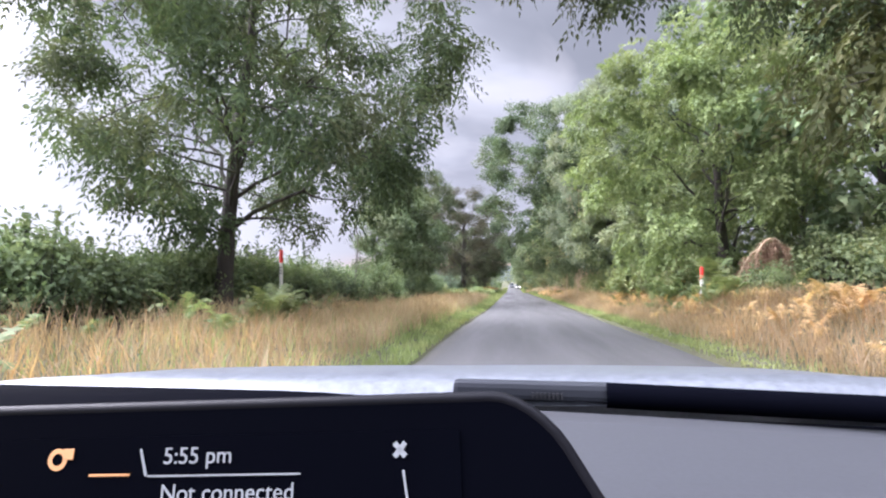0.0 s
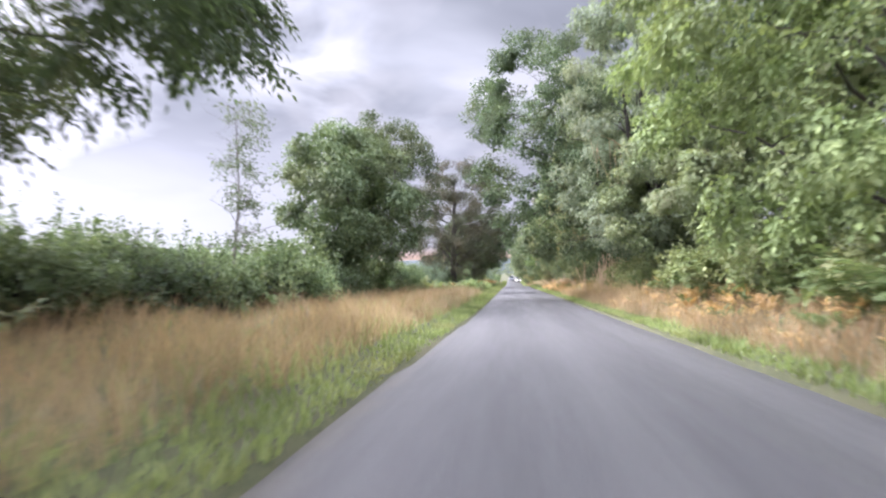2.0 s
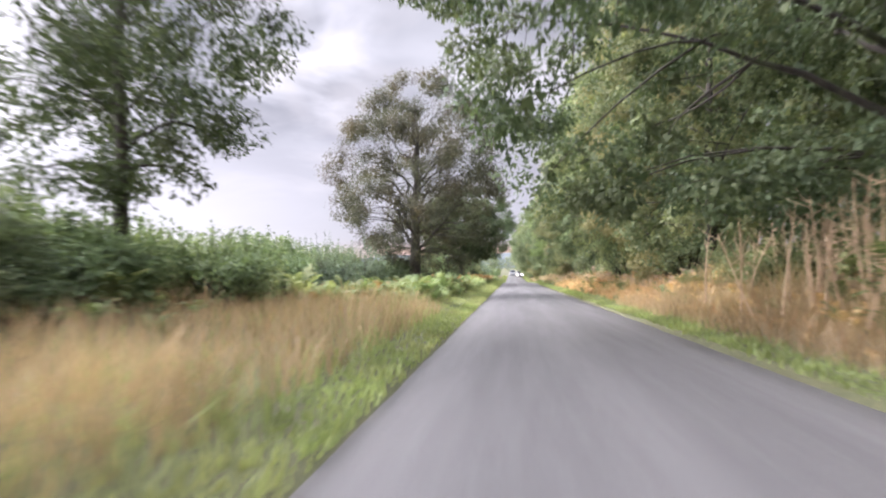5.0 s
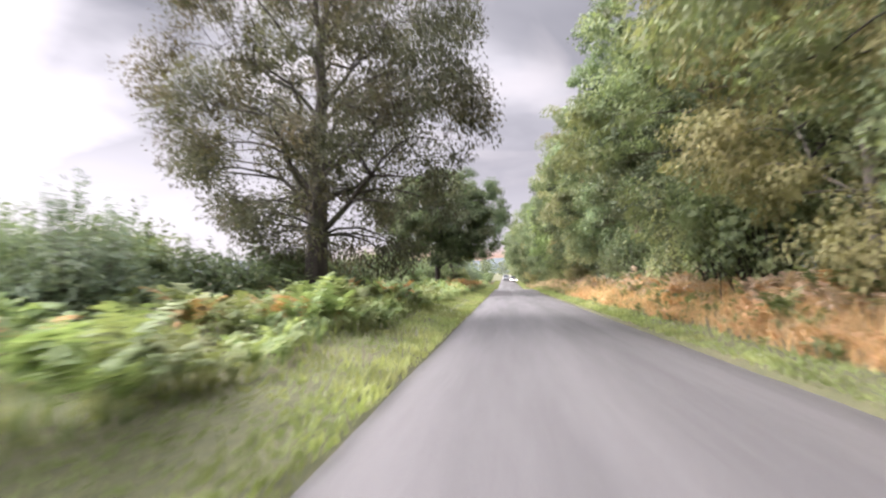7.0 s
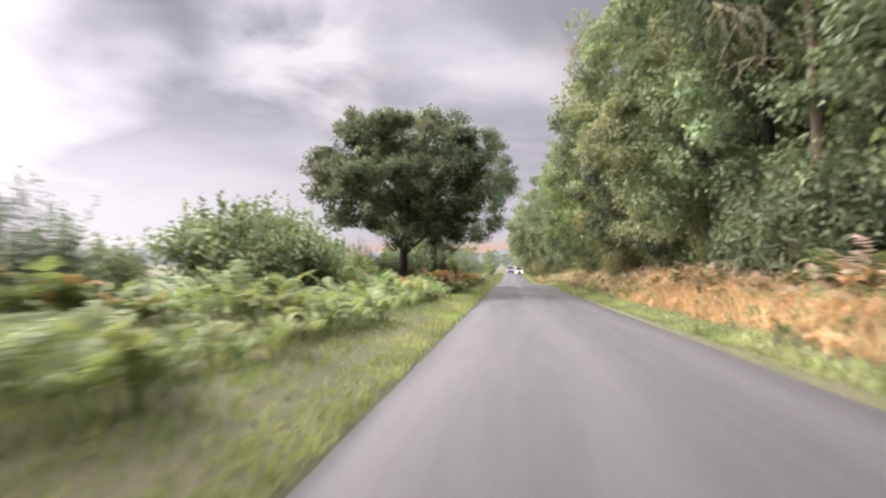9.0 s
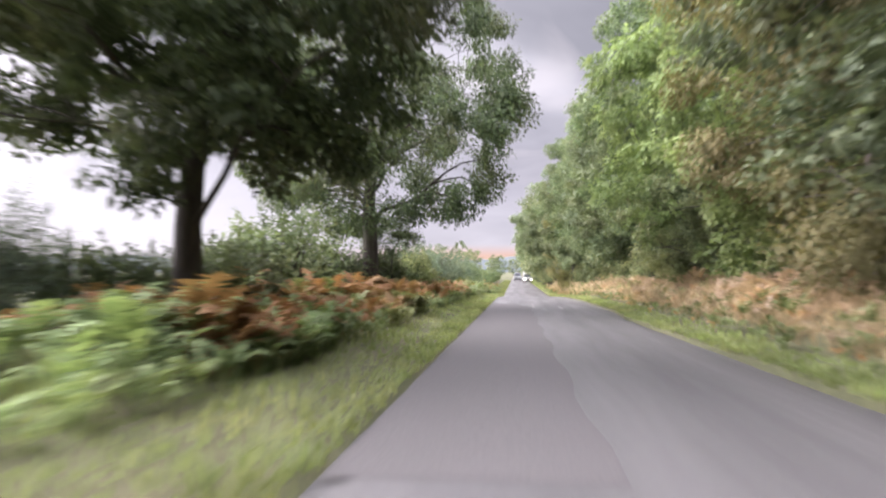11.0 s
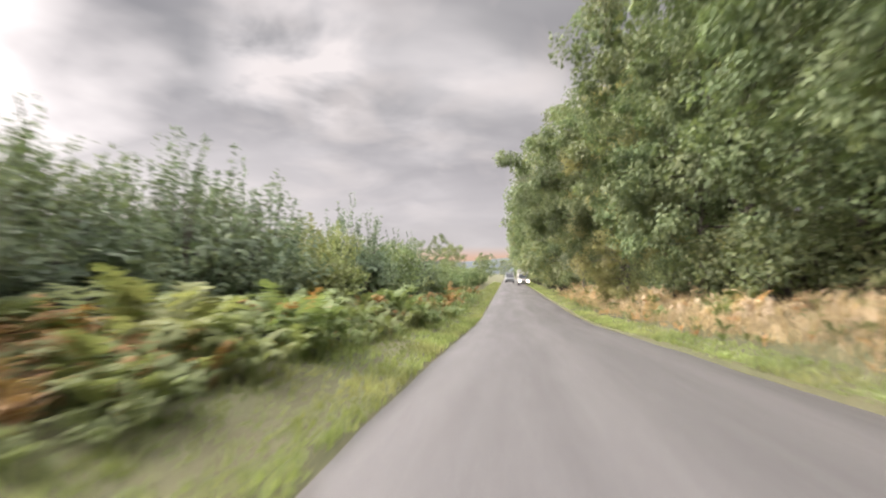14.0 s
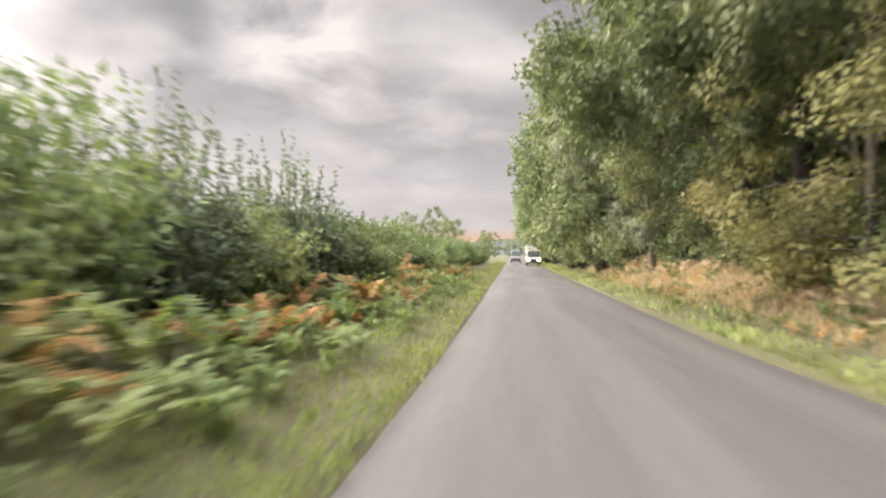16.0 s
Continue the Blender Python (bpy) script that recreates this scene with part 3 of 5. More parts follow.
# ---------------------------------------------------------------- verge plants
def grass(name, label, mat, seed, x, y, tall, wide, bend=0.5):
    """Single blades: each a bent strip drawn to a point."""
    rnd = np.random.default_rng(seed)
    n = len(x)
    stand_of = 0.5 + 0.5 * np.sin(x * 1.7 + 2.0 * np.sin(y * 0.53)) * np.sin(y * 0.81 + 1.4 * np.sin(x * 0.9 + seed))
    h = tall * rnd.uniform(0.55, 1.25, n) * (0.55 + 0.75 * stand_of)
    a = rnd.uniform(0, 2 * np.pi, n)
    lean = rnd.uniform(0.1, bend, n) * h
    z = land(x, y) - 0.02
    dx, dy = np.cos(a), np.sin(a)
    sx, sy = -dy * wide * 0.5, dx * wide * 0.5
    b = rnd.uniform(0, 2 * np.pi, n)
    sx, sy = np.cos(b) * wide * 0.5, np.sin(b) * wide * 0.5
    rows = []
    for f, w in ((0.0, 1.0), (0.55, 0.8), (1.0, 0.0)):
        cx, cy, cz = x + dx * lean * f ** 2, y + dy * lean * f ** 2, z + h * f * (1 - 0.18 * f * lean / np.maximum(h, 1e-3))
        rows.append(np.stack([cx - sx * w, cy - sy * w, cz], 1))
        if w:
            rows.append(np.stack([cx + sx * w, cy + sy * w, cz], 1))
    v = np.stack(rows, 1).reshape(-1, 3)
    base = np.arange(n)[:, None, None] * 5
    f = (base + np.array([[0, 1, 3], [0, 3, 2], [2, 3, 4]])[None]).reshape(-1, 3)
    ob = new(name, mesh_of(name, v, f, mat))
    return tagged(ob, label, "grass", kind="stuff")


def bracken(name, label, mat, seed, x, y, tall, fronds=8, pairs=11):
    """Bracken: arching fronds with tapering pairs of side leaves."""
    rnd = np.random.default_rng(seed)
    n = len(x) * fronds
    px, py = np.repeat(x, fronds), np.repeat(y, fronds)
    pz = land(px, py) - 0.03
    off = np.maximum(np.maximum(left_edge(y) - x, x - right_edge(y)), 0)
    mound = 0.86 + 0.22 * np.sin(y * 0.83 + 1.7 * np.sin(x * 0.7)) + 0.17 * np.sin(y * 1.9 + x * 1.4 + 0.6)
    each = tall * rnd.uniform(0.7, 1.2, len(x)) * mound * (0.5 + 0.55 * smooth(0.5, 2.3, off))
    h = np.repeat(each, fronds) * rnd.uniform(0.75, 1.1, n)
    a = rnd.uniform(0, 2 * np.pi, n)
    out = np.stack([np.cos(a), np.sin(a), np.zeros(n)], 1)
    root = np.stack([px, py, pz], 1)
    bend = root + out * (h * 0.22)[:, None] + np.array([0, 0, 1.0]) * (h * 1.15)[:, None]
    tip = root + out * (h * rnd.uniform(0.45, 0.95, n))[:, None] + np.array([0, 0, 1.0]) * (h * rnd.uniform(0.6, 1.25, n))[:, None]
    side = np.stack([-np.sin(a), np.cos(a), np.zeros(n)], 1)
    pieces = []
    quad = np.arange(n * 3).reshape(n, 3)
    for k in range(pairs):
        f = 0.34 + 0.64 * (k + 0.5) / pairs
        p = (1 - f) ** 2 * root + 2 * f * (1 - f) * bend + f * f * tip
        d = unit(2 * (1 - f) * (bend - root) + 2 * f * (tip - bend))
        reach = h * 0.235 * np.sin(np.pi * min(1, (1.06 - f) * 1.15)) ** 0.8 * rnd.uniform(0.8, 1.2, n)
        for s in (-1, 1):
            w = unit(side * s + d * 0.35 + rnd.normal(size=(n, 3)) * 0.16 - np.array([0, 0, 0.22]))
            end = p + w * reach[:, None]
            wide = (h * 0.045)[:, None]
            v = np.stack([p - d * wide * 0.75, end, p + d * wide * 0.75], 1).reshape(-1, 3)
            pieces.append((v, quad))
    half = 0.25 * root + 0.5 * bend + 0.25 * tip
    pieces.append((np.stack([root - side * 0.008, root + side * 0.008, half], 1).reshape(-1, 3), quad))
    ob = new(name, mesh_of(name, *join(pieces), mat))
    return tagged(ob, label, "bracken", kind="stuff")


def near_bias(rnd, n, lo, hi, power=1.6):
    return lo + (hi - lo) * rnd.uniform(0, 1, n) ** power


R = np.random.default_rng(11)


def verge_band(n, y0, y1, side, d0, d1, power=1.3):
    y = R.uniform(y0, y1, n)
    d = near_bias(R, n, d0, d1, power)
    x = left_edge(y) - d if side < 0 else right_edge(y) + d
    return x, y


# short green turf along both edges of the road
for side in (-1, 1):
    x, y = verge_band(19000, -4, 140, side, -0.06, 1.1 if side < 0 else 0.8)
    grass("verge_grass", "short green grass along the edge of the road", GRASS_GREEN, 21 + side, x, y, 0.13, 0.03)
for side in (-1, 1):
    x, y = verge_band(13000, -2, 136, side, -0.16, 0.4, 1.0)
    grass("verge_grass", "ragged grass fringe at the road's edge", GRASS_GREEN, 61 + side, x, y, 0.11, 0.03)
    x, y = verge_band(5000, 138, 225, side, -0.06, 1.6)
    grass("verge_grass", "far strip of green grass beside the road", GRASS_GREEN, 27 + side, x, y, 0.16, 0.06)
x, y = verge_band(16000, 44, 138, -1, 0.7, 2.3, 1.0)
grass("verge_grass", "mown green grass strip beside the bracken", GRASS_GREEN, 25, x, y, 0.11, 0.022)
# tall dry grass of the first stretch
x, y = verge_band(23000, -3, 46, -1, 0.6, 5.8)
grass("dry_grass", "tall bleached dry grass below the hedge", GRASS_DRY, 31, x, y, 0.64, 0.013, 0.8)
x, y = verge_band(5000, -3, 46, -1, 0.35, 4.5)
grass("long_grass", "long green grass among dry stalks", GRASS_GREEN, 32, x, y, 0.42, 0.02, 0.8)
x, y = verge_band(22000, -3, 52, 1, 0.4, 3.8)
grass("dry_grass", "tall bleached dry grass on the bank", GRASS_DRY, 33, x, y, 0.55, 0.013, 0.9)
x, y = verge_band(6000, -3, 50, 1, 0.7, 3.8, 1.0)
grass("brown_grass", "rust-brown dead stems in the dry grass", FERN_RUST, 38, x, y, 0.52, 0.016, 0.9)
x, y = verge_band(3500, -3, 46, -1, 1.6, 5.8, 1.0)
grass("brown_grass", "rust-brown dead stems below the hedge", FERN_RUST, 39, x, y, 0.55, 0.016, 0.9)
x, y = verge_band(5000, 30, 50, 1, 1.2, 3.4, 1.0)
grass("dry_grass", "high bleached dry grass round dead stalks", GRASS_DRY, 37, x, y, 0.85, 0.018, 0.8)
x, y = verge_band(12000, 50, 160, 1, 1.0, 3.8, 1.0)
grass("dry_grass", "thin dry grass among the bracken", GRASS_DRY, 34, x, y, 0.62, 0.016, 1.4)
x, y = verge_band(6000, 50, 86, 1, 0.75, 3.0, 1.0)
grass("brown_grass", "rust-brown dead stems among the bracken", FERN_RUST, 35, x, y, 0.62, 0.018, 1.4)
x, y = verge_band(6000, 44, 112, -1, 1.2, 4.5, 1.0)
grass("long_grass", "long pale green grass among the bracken", GRASS_GREEN, 36, x, y, 0.5, 0.018, 0.9)
x, y = verge_band(20000, 80, 165, 1, 1.3, 4.3, 1.0)
grass("dry_grass", "matted bleached grass on the bank below the wood", FERN_STRAW, 40, x, y, 0.56, 0.018, 1.5)
# bracken: rusty and bleached on the right bank, green with brown on the left
def bed(name, label, mat, seed, n, y0, y1, side, d0, d1, tall, power=1.0, **more):
    x, y = verge_band(n, y0, y1, side, d0, d1, power)
    bracken(name, label, mat, seed, x, y, tall, **more)


bed("rusty_bracken", "rust-coloured dying bracken on the bank", FERN_RUST, 41, 300, 6, 52, 1, 0.7, 3.4, 0.48)
bed("green_bracken", "green bracken among dead fronds on the bank", FERN_GREEN, 57, 170, 15, 40, 1, 1.9, 4.0, 0.92)
bed("green_bracken", "green bracken among dead fronds on the bank", FERN_GREEN, 42, 150, 12, 52, 1, 1.1, 3.6, 0.5)
bed("rusty_bracken", "rust-coloured dying bracken along the wood", FERN_RUST, 43, 400, 50, 84, 1, 0.6, 2.8, 0.5)
bed("rusty_bracken", "scattered rust-coloured bracken along the wood", FERN_RUST, 58, 140, 84, 160, 1, 0.7, 2.4, 0.46)
bed("green_bracken", "yellowing green bracken below the bleached fronds", FERN_GREEN, 59, 120, 84, 118, 1, 0.6, 2.0, 0.5)
bed("green_bracken", "yellow-green bracken among the rusty fronds", FERN_GREEN, 60, 120, 50, 84, 1, 1.0, 3.0, 0.56)
bed("bleached_bracken", "bleached straw-coloured bracken along the wood", FERN_STRAW, 44, 400, 50, 80, 1, 1.8, 4.2, 0.62, fronds=7, pairs=9)
bed("bleached_bracken", "high bleached bracken along the wood", FERN_STRAW, 53, 650, 80, 116, 1, 1.2, 4.3, 0.6, fronds=7, pairs=9)
bed("bleached_bracken", "bleached pale bracken under the last trees", FERN_STRAW, 54, 420, 114, 165, 1, 1.5, 4.4, 0.6, fronds=7, pairs=9)
bed("green_bracken", "green bracken along the foot of the bank", FERN_GREEN, 45, 430, 50, 160, 1, 0.55, 2.6, 0.54)
bed("green_bracken", "green bracken on the verge", FERN_GREEN, 46, 860, 44, 90, -1, 1.3, 5.0, 0.66, 1.5)
bed("green_bracken", "clump of green bracken before the hedge", FERN_GREEN, 56, 15, 9.0, 10.8, -1, 2.9, 3.7, 0.72)
bed("green_bracken", "single green bracken plants among dry grass", FERN_GREEN, 51, 40, 2, 44, -1, 2.4, 5.6, 0.55)
bed("rusty_bracken", "brown bracken among the green", FERN_BROWN, 47, 70, 44, 90, -1, 1.9, 5.0, 0.62)
bed("rusty_bracken", "brown bracken below the roadside trees", FERN_BROWN, 48, 480, 86, 115, -1, 1.6, 4.8, 0.72, 1.3)
bed("green_bracken", "green bracken among the brown below the trees", FERN_GREEN, 52, 420, 86, 112, -1, 1.2, 4.0, 0.6, 1.5)
bed("green_bracken", "tall green bracken in front of the thicket", FERN_GREEN, 49, 420, 110, 129, -1, 1.0, 3.8, 0.7, 1.4)
bed("green_bracken", "green bracken close to the road's edge", FERN_GREEN, 55, 460, 127, 160, -1, 0.75, 3.4, 0.6, 1.3)
bed("rusty_bracken", "brown bracken in front of the thicket", FERN_BROWN, 50, 140, 106, 160, -1, 1.3, 3.6, 0.7)


# ---------------------------------------------------------------- trees
def stand(ob, x, y, label, category="tree", turn=0.0, group="", dz=0.0):
    ob.matrix_basis = pose(x, y, float(land(x, y)) + dz, 0, 0, turn)
    return tagged(ob, label, category, group)


def again(ob, x, y, turn, size=1.0, label="", tall=1.0):
    c = copy_thing(ob, pose(x, y, float(land(x, y)) - 0.05, 0, 0, turn) @ Matrix.Diagonal((size, size, size * tall, 1)))
    return tagged(c, label)


# left side
stand(tree("ash_tree", 1, 12.5, 2.0, 0.25, (5.6, 5.5, 0.55, 0.9), limbs=20, clumps=880, per=11, spread=0.34, leaf=(0.18, 0.08), leaflets=7,
           leaves=ASH_LEAF, droop=0.6, uneven=0.2, gaps=0.25, fine=True, low=0.4, lobes=92, lobe=0.85, core=0), -7.5, 12.5, "large open-crowned ash tree with feathery leaves in the hedge")
stand(tree("sapling", 2, 6.4, 1.4, 0.045, (0.62, 0.62, 0.1, 0), limbs=18, clumps=150, per=9, spread=0.14, leaf=(0.10, 0.055), leaves=OAK_LEAF,
           bark=BARK_PALE, gaps=0.2, lobes=40, lobe=0.2, core=0), -6.95, 22.6, "thin sparse birch sapling growing out of the hedge")
stand(tree("field_maple", 3, 7.1, 1.7, 0.15, (2.75, 2.7, -0.1, 0), limbs=9, clumps=380, per=52, spread=0.27, leaf=(0.17, 0.12), leaves=OAK_LEAF,
           uneven=0.2, gaps=0.06, lobes=46, lobe=0.8, full=2.2, core=5), -6.45, 30.5, "round dense green hedgerow tree")
stand(tree("alder_tree", 4, 10.6, 2.6, 0.14, (3.0, 3.0, -0.25, 0), limbs=16, clumps=640, per=32, spread=0.28, leaf=(0.14, 0.09), leaves=ASH_LEAF,
           uneven=0.25, gaps=0.1, lobes=84, lobe=0.62, core=3), -6.8, 39.4, "slim upright tree with a clear trunk and open crown")
stand(tree("ash_tree", 5, 12.6, 2.2, 0.38, (4.9, 3.8, 0.15, -0.2), limbs=22, clumps=1650, per=29, spread=0.34, leaf=(0.135, 0.072),
           leaves=TWIGGY_LEAF, uneven=0.2, gaps=0.06, droop=0.7, low=-0.6, full=2.2, lobes=120, lobe=0.82, core=4), -5.6, 60.9, "tall twiggy roadside tree thinning at its edges")
stand(tree("oak_tree", 6, 9.7, 1.5, 0.28, (4.8, 3.0, -0.1, -0.8), limbs=13, clumps=600, per=58, spread=0.28, leaf=(0.18, 0.125), leaves=ASH_LEAF,
           uneven=0.16, gaps=0.05, low=0.8, lobes=66, lobe=0.95, core=5), -5.7, 89.2, "spreading dark green oak beside the lane")
stand(tree("oak_tree", 7, 12.6, 3.0, 0.36, (6.0, 5.6, -0.1, 0.2), limbs=15, clumps=1200, per=42, spread=0.32, leaf=(0.155, 0.098), leaves=ASH_LEAF,
           uneven=0.15, gaps=0.1, droop=0.9, low=0.7, full=2.5, lobes=140, lobe=0.78, core=4), -5.67, 100.5, "broad roadside oak with drooping outer branches")

stand(tree("young_oak", 15, 4.5, 1.5, 0.06, (1.25, 1.3, 0.0, 0), limbs=9, clumps=75, per=32, spread=0.2, leaf=(0.12, 0.08), leaves=OAK_LEAF,
           uneven=0.4, gaps=0.3, droop=0.8, lobes=20, lobe=0.4, core=3), -5.3, 102.5, "young dark oak beside the broad roadside oak")

# right side, first stretch
stand(tree("ash_tree", 8, 12.0, 3.2, 0.30, (5.2, 4.6, 0.5, -0.4), limbs=14, clumps=520, per=11, spread=0.36, leaf=(0.19, 0.085), leaflets=7,
           leaves=OLIVE_LEAF, droop=0.8, uneven=0.3, gaps=0.1, lobes=56, lobe=1.15, core=7), 8.6, 8.2, "olive-green ash tree with hanging leaf sprays")
stand(tree("ash_tree", 16, 11.6, 6.4, 0.2, (6.6, 2.6, -2.7, -0.6), limbs=14, clumps=330, per=11, spread=0.34, leaf=(0.18, 0.075), leaflets=7,
           leaves=ASH_LEAF, droop=0.9, uneven=0.2, gaps=0.12, low=1.2, lobes=50, lobe=0.85, core=2), 9.4, 11.4, "dark ash reaching over the lane with hanging leaf sprays")
SYCAMORE = stand(tree("sycamore", 9, 11.4, 0.7, 0.26, (5.4, 4.2, -0.5, 0.6), limbs=12, clumps=520, per=17, spread=0.3, leaf=(0.175, 0.115), leaflets=5,
           leaves=BRIGHT_LEAF, droop=0.6, uneven=0.3, gaps=0.04, lobes=54, lobe=1.15, core=10), 8.6, 22.0, "bright yellow-green tree leafy to the ground")
FRESH = stand(tree("sycamore", 10, 8.4, 0.5, 0.18, (4.3, 4.2, 0, 0), limbs=10, clumps=420, per=64, spread=0.27, leaf=(0.18, 0.13), leaves=FRESH_LEAF,
           uneven=0.25, gaps=0.03, lobes=44, lobe=1.05), 8.2, 32.6, "rounded fresh green tree leafy to the ground")
WILLOW = stand(tree("willow_tree", 11, 14.5, 1.4, 0.24, (3.8, 3.6, -0.4, 0), limbs=12, clumps=460, per=56, spread=0.3, leaf=(0.19, 0.085), leaves=GREY_LEAF,
           droop=0.8, uneven=0.3, gaps=0.08, lobes=46, lobe=1.05, core=10), 6.6, 35.0, "tall grey-green willow on the bank")
stand(tree("oak_tree", 12, 16.0, 2.6, 0.34, (7.6, 6.5, -2.75, 0.3), limbs=16, clumps=1050, per=56, spread=0.33, leaf=(0.175, 0.12), leaves=ARCH_LEAF,
           uneven=0.15, gaps=0.02, lobes=124, lobe=1.15, core=9, full=2.6), 8.2, 42.0, "tall dark oak arching over the lane")

# the wood along the right side
WOODS = [
    stand(tree("woodland_oak", 20, 14.5, 1.7, 0.24, (5.0, 4.8, 0, 0), limbs=10, clumps=480, per=62, spread=0.3, leaf=(0.165, 0.125), leaves=WOOD_LEAF,
               uneven=0.26, gaps=0.04, lobes=56, lobe=1.3, full=2.7), 7.4, 51.5, "green woodland tree leafy to the ground", group="trees of the wood"),
    stand(tree("woodland_oak", 21, 15.5, 1.7, 0.25, (4.8, 4.6, 0, 0), limbs=10, clumps=480, per=62, spread=0.3, leaf=(0.165, 0.125), leaves=OAK_LEAF,
               uneven=0.26, gaps=0.04, lobes=56, lobe=1.3, full=2.7), 8.4, 107.4, "dark green woodland oak", group="trees of the wood"),
    stand(tree("birch_tree", 22, 14.0, 0.8, 0.14, (3.8, 3.6, 0, 0), limbs=12, clumps=560, per=64, spread=0.3, leaf=(0.125, 0.08), leaves=GOLD_LEAF,
               bark=BARK_PALE, droop=1.2, uneven=0.3, gaps=0.08, lobes=50, lobe=1.0, full=2.3), 7.0, 56.6, "birch with drooping yellowing foliage", group="trees of the wood"),
    stand(tree("woodland_beech", 23, 13.5, 1.7, 0.22, (4.8, 4.6, 0, 0), limbs=10, clumps=480, per=62, spread=0.3, leaf=(0.165, 0.125), leaves=BEECH_LEAF,
               uneven=0.26, gaps=0.04, lobes=54, lobe=1.25, full=2.7), 9.6, 69.4, "fresh green woodland tree with low boughs", group="trees of the wood"),
    stand(tree("scots_pine", 24, 17.0, 9.0, 0.2, (3.6, 3.4, 0, 0), limbs=10, clumps=200, per=36, spread=0.36, leaf=(0.25, 0.14), leaves=DARK_LEAF,
               bark=PINE_BARK, uneven=0.4, gaps=0.2, lobes=30, lobe=0.9), 7.3, 75.2, "tall pine with a bare upper trunk", group="trees of the wood"),
]
LITE = [
    stand(tree("woodland_tree", 30, 15.0, 0.6, 0.2, (5.0, 5.0, 0, 0), limbs=6, clumps=240, per=18, spread=0.45, leaf=(0.36, 0.28), leaves=WOOD_LEAF,
               uneven=0.3, gaps=0.04, lobes=48, lobe=1.4, full=2.6), 13.4, 9.0, "shaded tree deeper in the wood", group="trees of the wood"),
    stand(tree("woodland_tree", 31, 16.0, 0.6, 0.2, (5.0, 5.0, 0, 0), limbs=6, clumps=240, per=18, spread=0.45, leaf=(0.36, 0.28), leaves=OAK_LEAF,
               uneven=0.3, gaps=0.04, lobes=48, lobe=1.4, full=2.6), 13.6, 1.0, "shaded dark tree deeper in the wood", group="trees of the wood"),
]
RW = random.Random(5)
LABELS = ["green woodland tree leafy to the ground", "dark green woodland oak", "birch with drooping yellowing foliage",
          "fresh green woodland tree with low boughs", "tall pine with a bare upper trunk"]
for y, x, i, size in ((61.6, 7.8, 0, 0.95), (82.8, 7.6, 0, 1.0), (87.6, 7.4, 3, 1.0), (92.6, 7.5, 2, 1.08), (112.2, 8.2, 1, 1.0),
                      (116.4, 8.5, 3, 1.0), (119.6, 7.6, 1, 0.92), (123.2, 7.9, 1, 0.95), (128.4, 7.6, 1, 1.0), (138.4, 6.2, 2, 0.86), (131.6, 7.4, 1, 0.9), (148.4, 8.4, 0, 0.95), (156.5, 7.8, 3, 0.95)):
    again(WOODS[i], x, y, RW.uniform(0, 360), size, LABELS[i])
y = 161.0
k = 0
while y < 262:
    again(LITE[k % 2], 6.3 + RW.uniform(-0.5, 0.6), y, RW.uniform(0, 360), RW.uniform(0.9, 1.1) * (1.0 if y < 200 else 1.1), "far tree at the edge of the wood")
    y += RW.uniform(4.6, 6.0) if y < 180 else RW.uniform(6.5, 8.5)
    k += 1
y = 15.0
k = 0
while y < 175:
    if k % 6 == 3:
        again(WOODS[4], 12.6 + RW.uniform(-1.0, 1.0), y, RW.uniform(0, 360), RW.uniform(0.95, 1.1), LABELS[4])
    else:
        again(LITE[k % 2], 13.2 + RW.uniform(-0.8, 1.2), y, RW.uniform(0, 360), RW.uniform(0.95, 1.15))
    y += RW.uniform(5.0, 6.5)
    k += 1
stand(tree("oak_tree", 13, 11.8, 1.5, 0.34, (5.8, 5.6, -0.7, 0), limbs=15, clumps=700, per=60, spread=0.3, leaf=(0.18, 0.13), leaves=OAK_LEAF,
           uneven=0.28, gaps=0.06, low=0.7, lobes=66, lobe=1.05), 6.8, 141.0, "large dark oak with boughs over the lane")
stand(tree("birch_tree", 14, 12.5, 2.2, 0.15, (4.3, 3.6, -0.6, 0), limbs=13, clumps=360, per=40, spread=0.3, leaf=(0.2, 0.12), leaves=GREY_LEAF,
           bark=BARK_PALE, droop=1.6, uneven=0.4, gaps=0.2, lobes=44, lobe=0.85, core=5), 6.0, 152.0, "pale-barked birch with long hanging twigs")

# hedge and thicket along the left side
BUSHES = {
    "hedge": bush("hedge_shrub", 60, 1.1, 1.5, 1.9, HEDGE_LEAF, 90, 42, (0.11, 0.075), 0.22, 5),
    "dark": bush("blackthorn_bush", 61, 1.5, 1.7, 2.7, DARK_LEAF, 100, 56, (0.11, 0.055), 0.25, 34, shoot=(0.45, 1.2)),
    "hazel": bush("hazel_bush", 62, 1.6, 1.7, 2.4, HEDGE_LEAF, 95, 52, (0.12, 0.085), 0.26, 12),
    "lime": bush("willow_bush", 63, 1.3, 1.4, 2.1, LIME_LEAF, 90, 44, (0.14, 0.08), 0.24, 12),
    "bramble": bush("bramble_bush", 65, 1.4, 1.5, 1.7, LIME_LEAF, 80, 40, (0.14, 0.10), 0.26, 4),
    # sloe: the dark leaf colour stands in for shade under the trees
    "sloe": bush("sloe_bush", 66, 1.6, 1.8, 2.0, ASH_LEAF, 100, 40, (0.105, 0.065), 0.26, 10),
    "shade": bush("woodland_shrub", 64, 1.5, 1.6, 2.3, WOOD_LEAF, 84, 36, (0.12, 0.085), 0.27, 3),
}
HOME = {"hedge": (-8.6, 1.0), "dark": (-6.6, 120.0), "hazel": (-6.6, 73.6), "lime": (-5.6, 108.0), "shade": (6.9, 52.0), "bramble": (7.0, 24.0), "sloe": (-7.0, 63.4)}
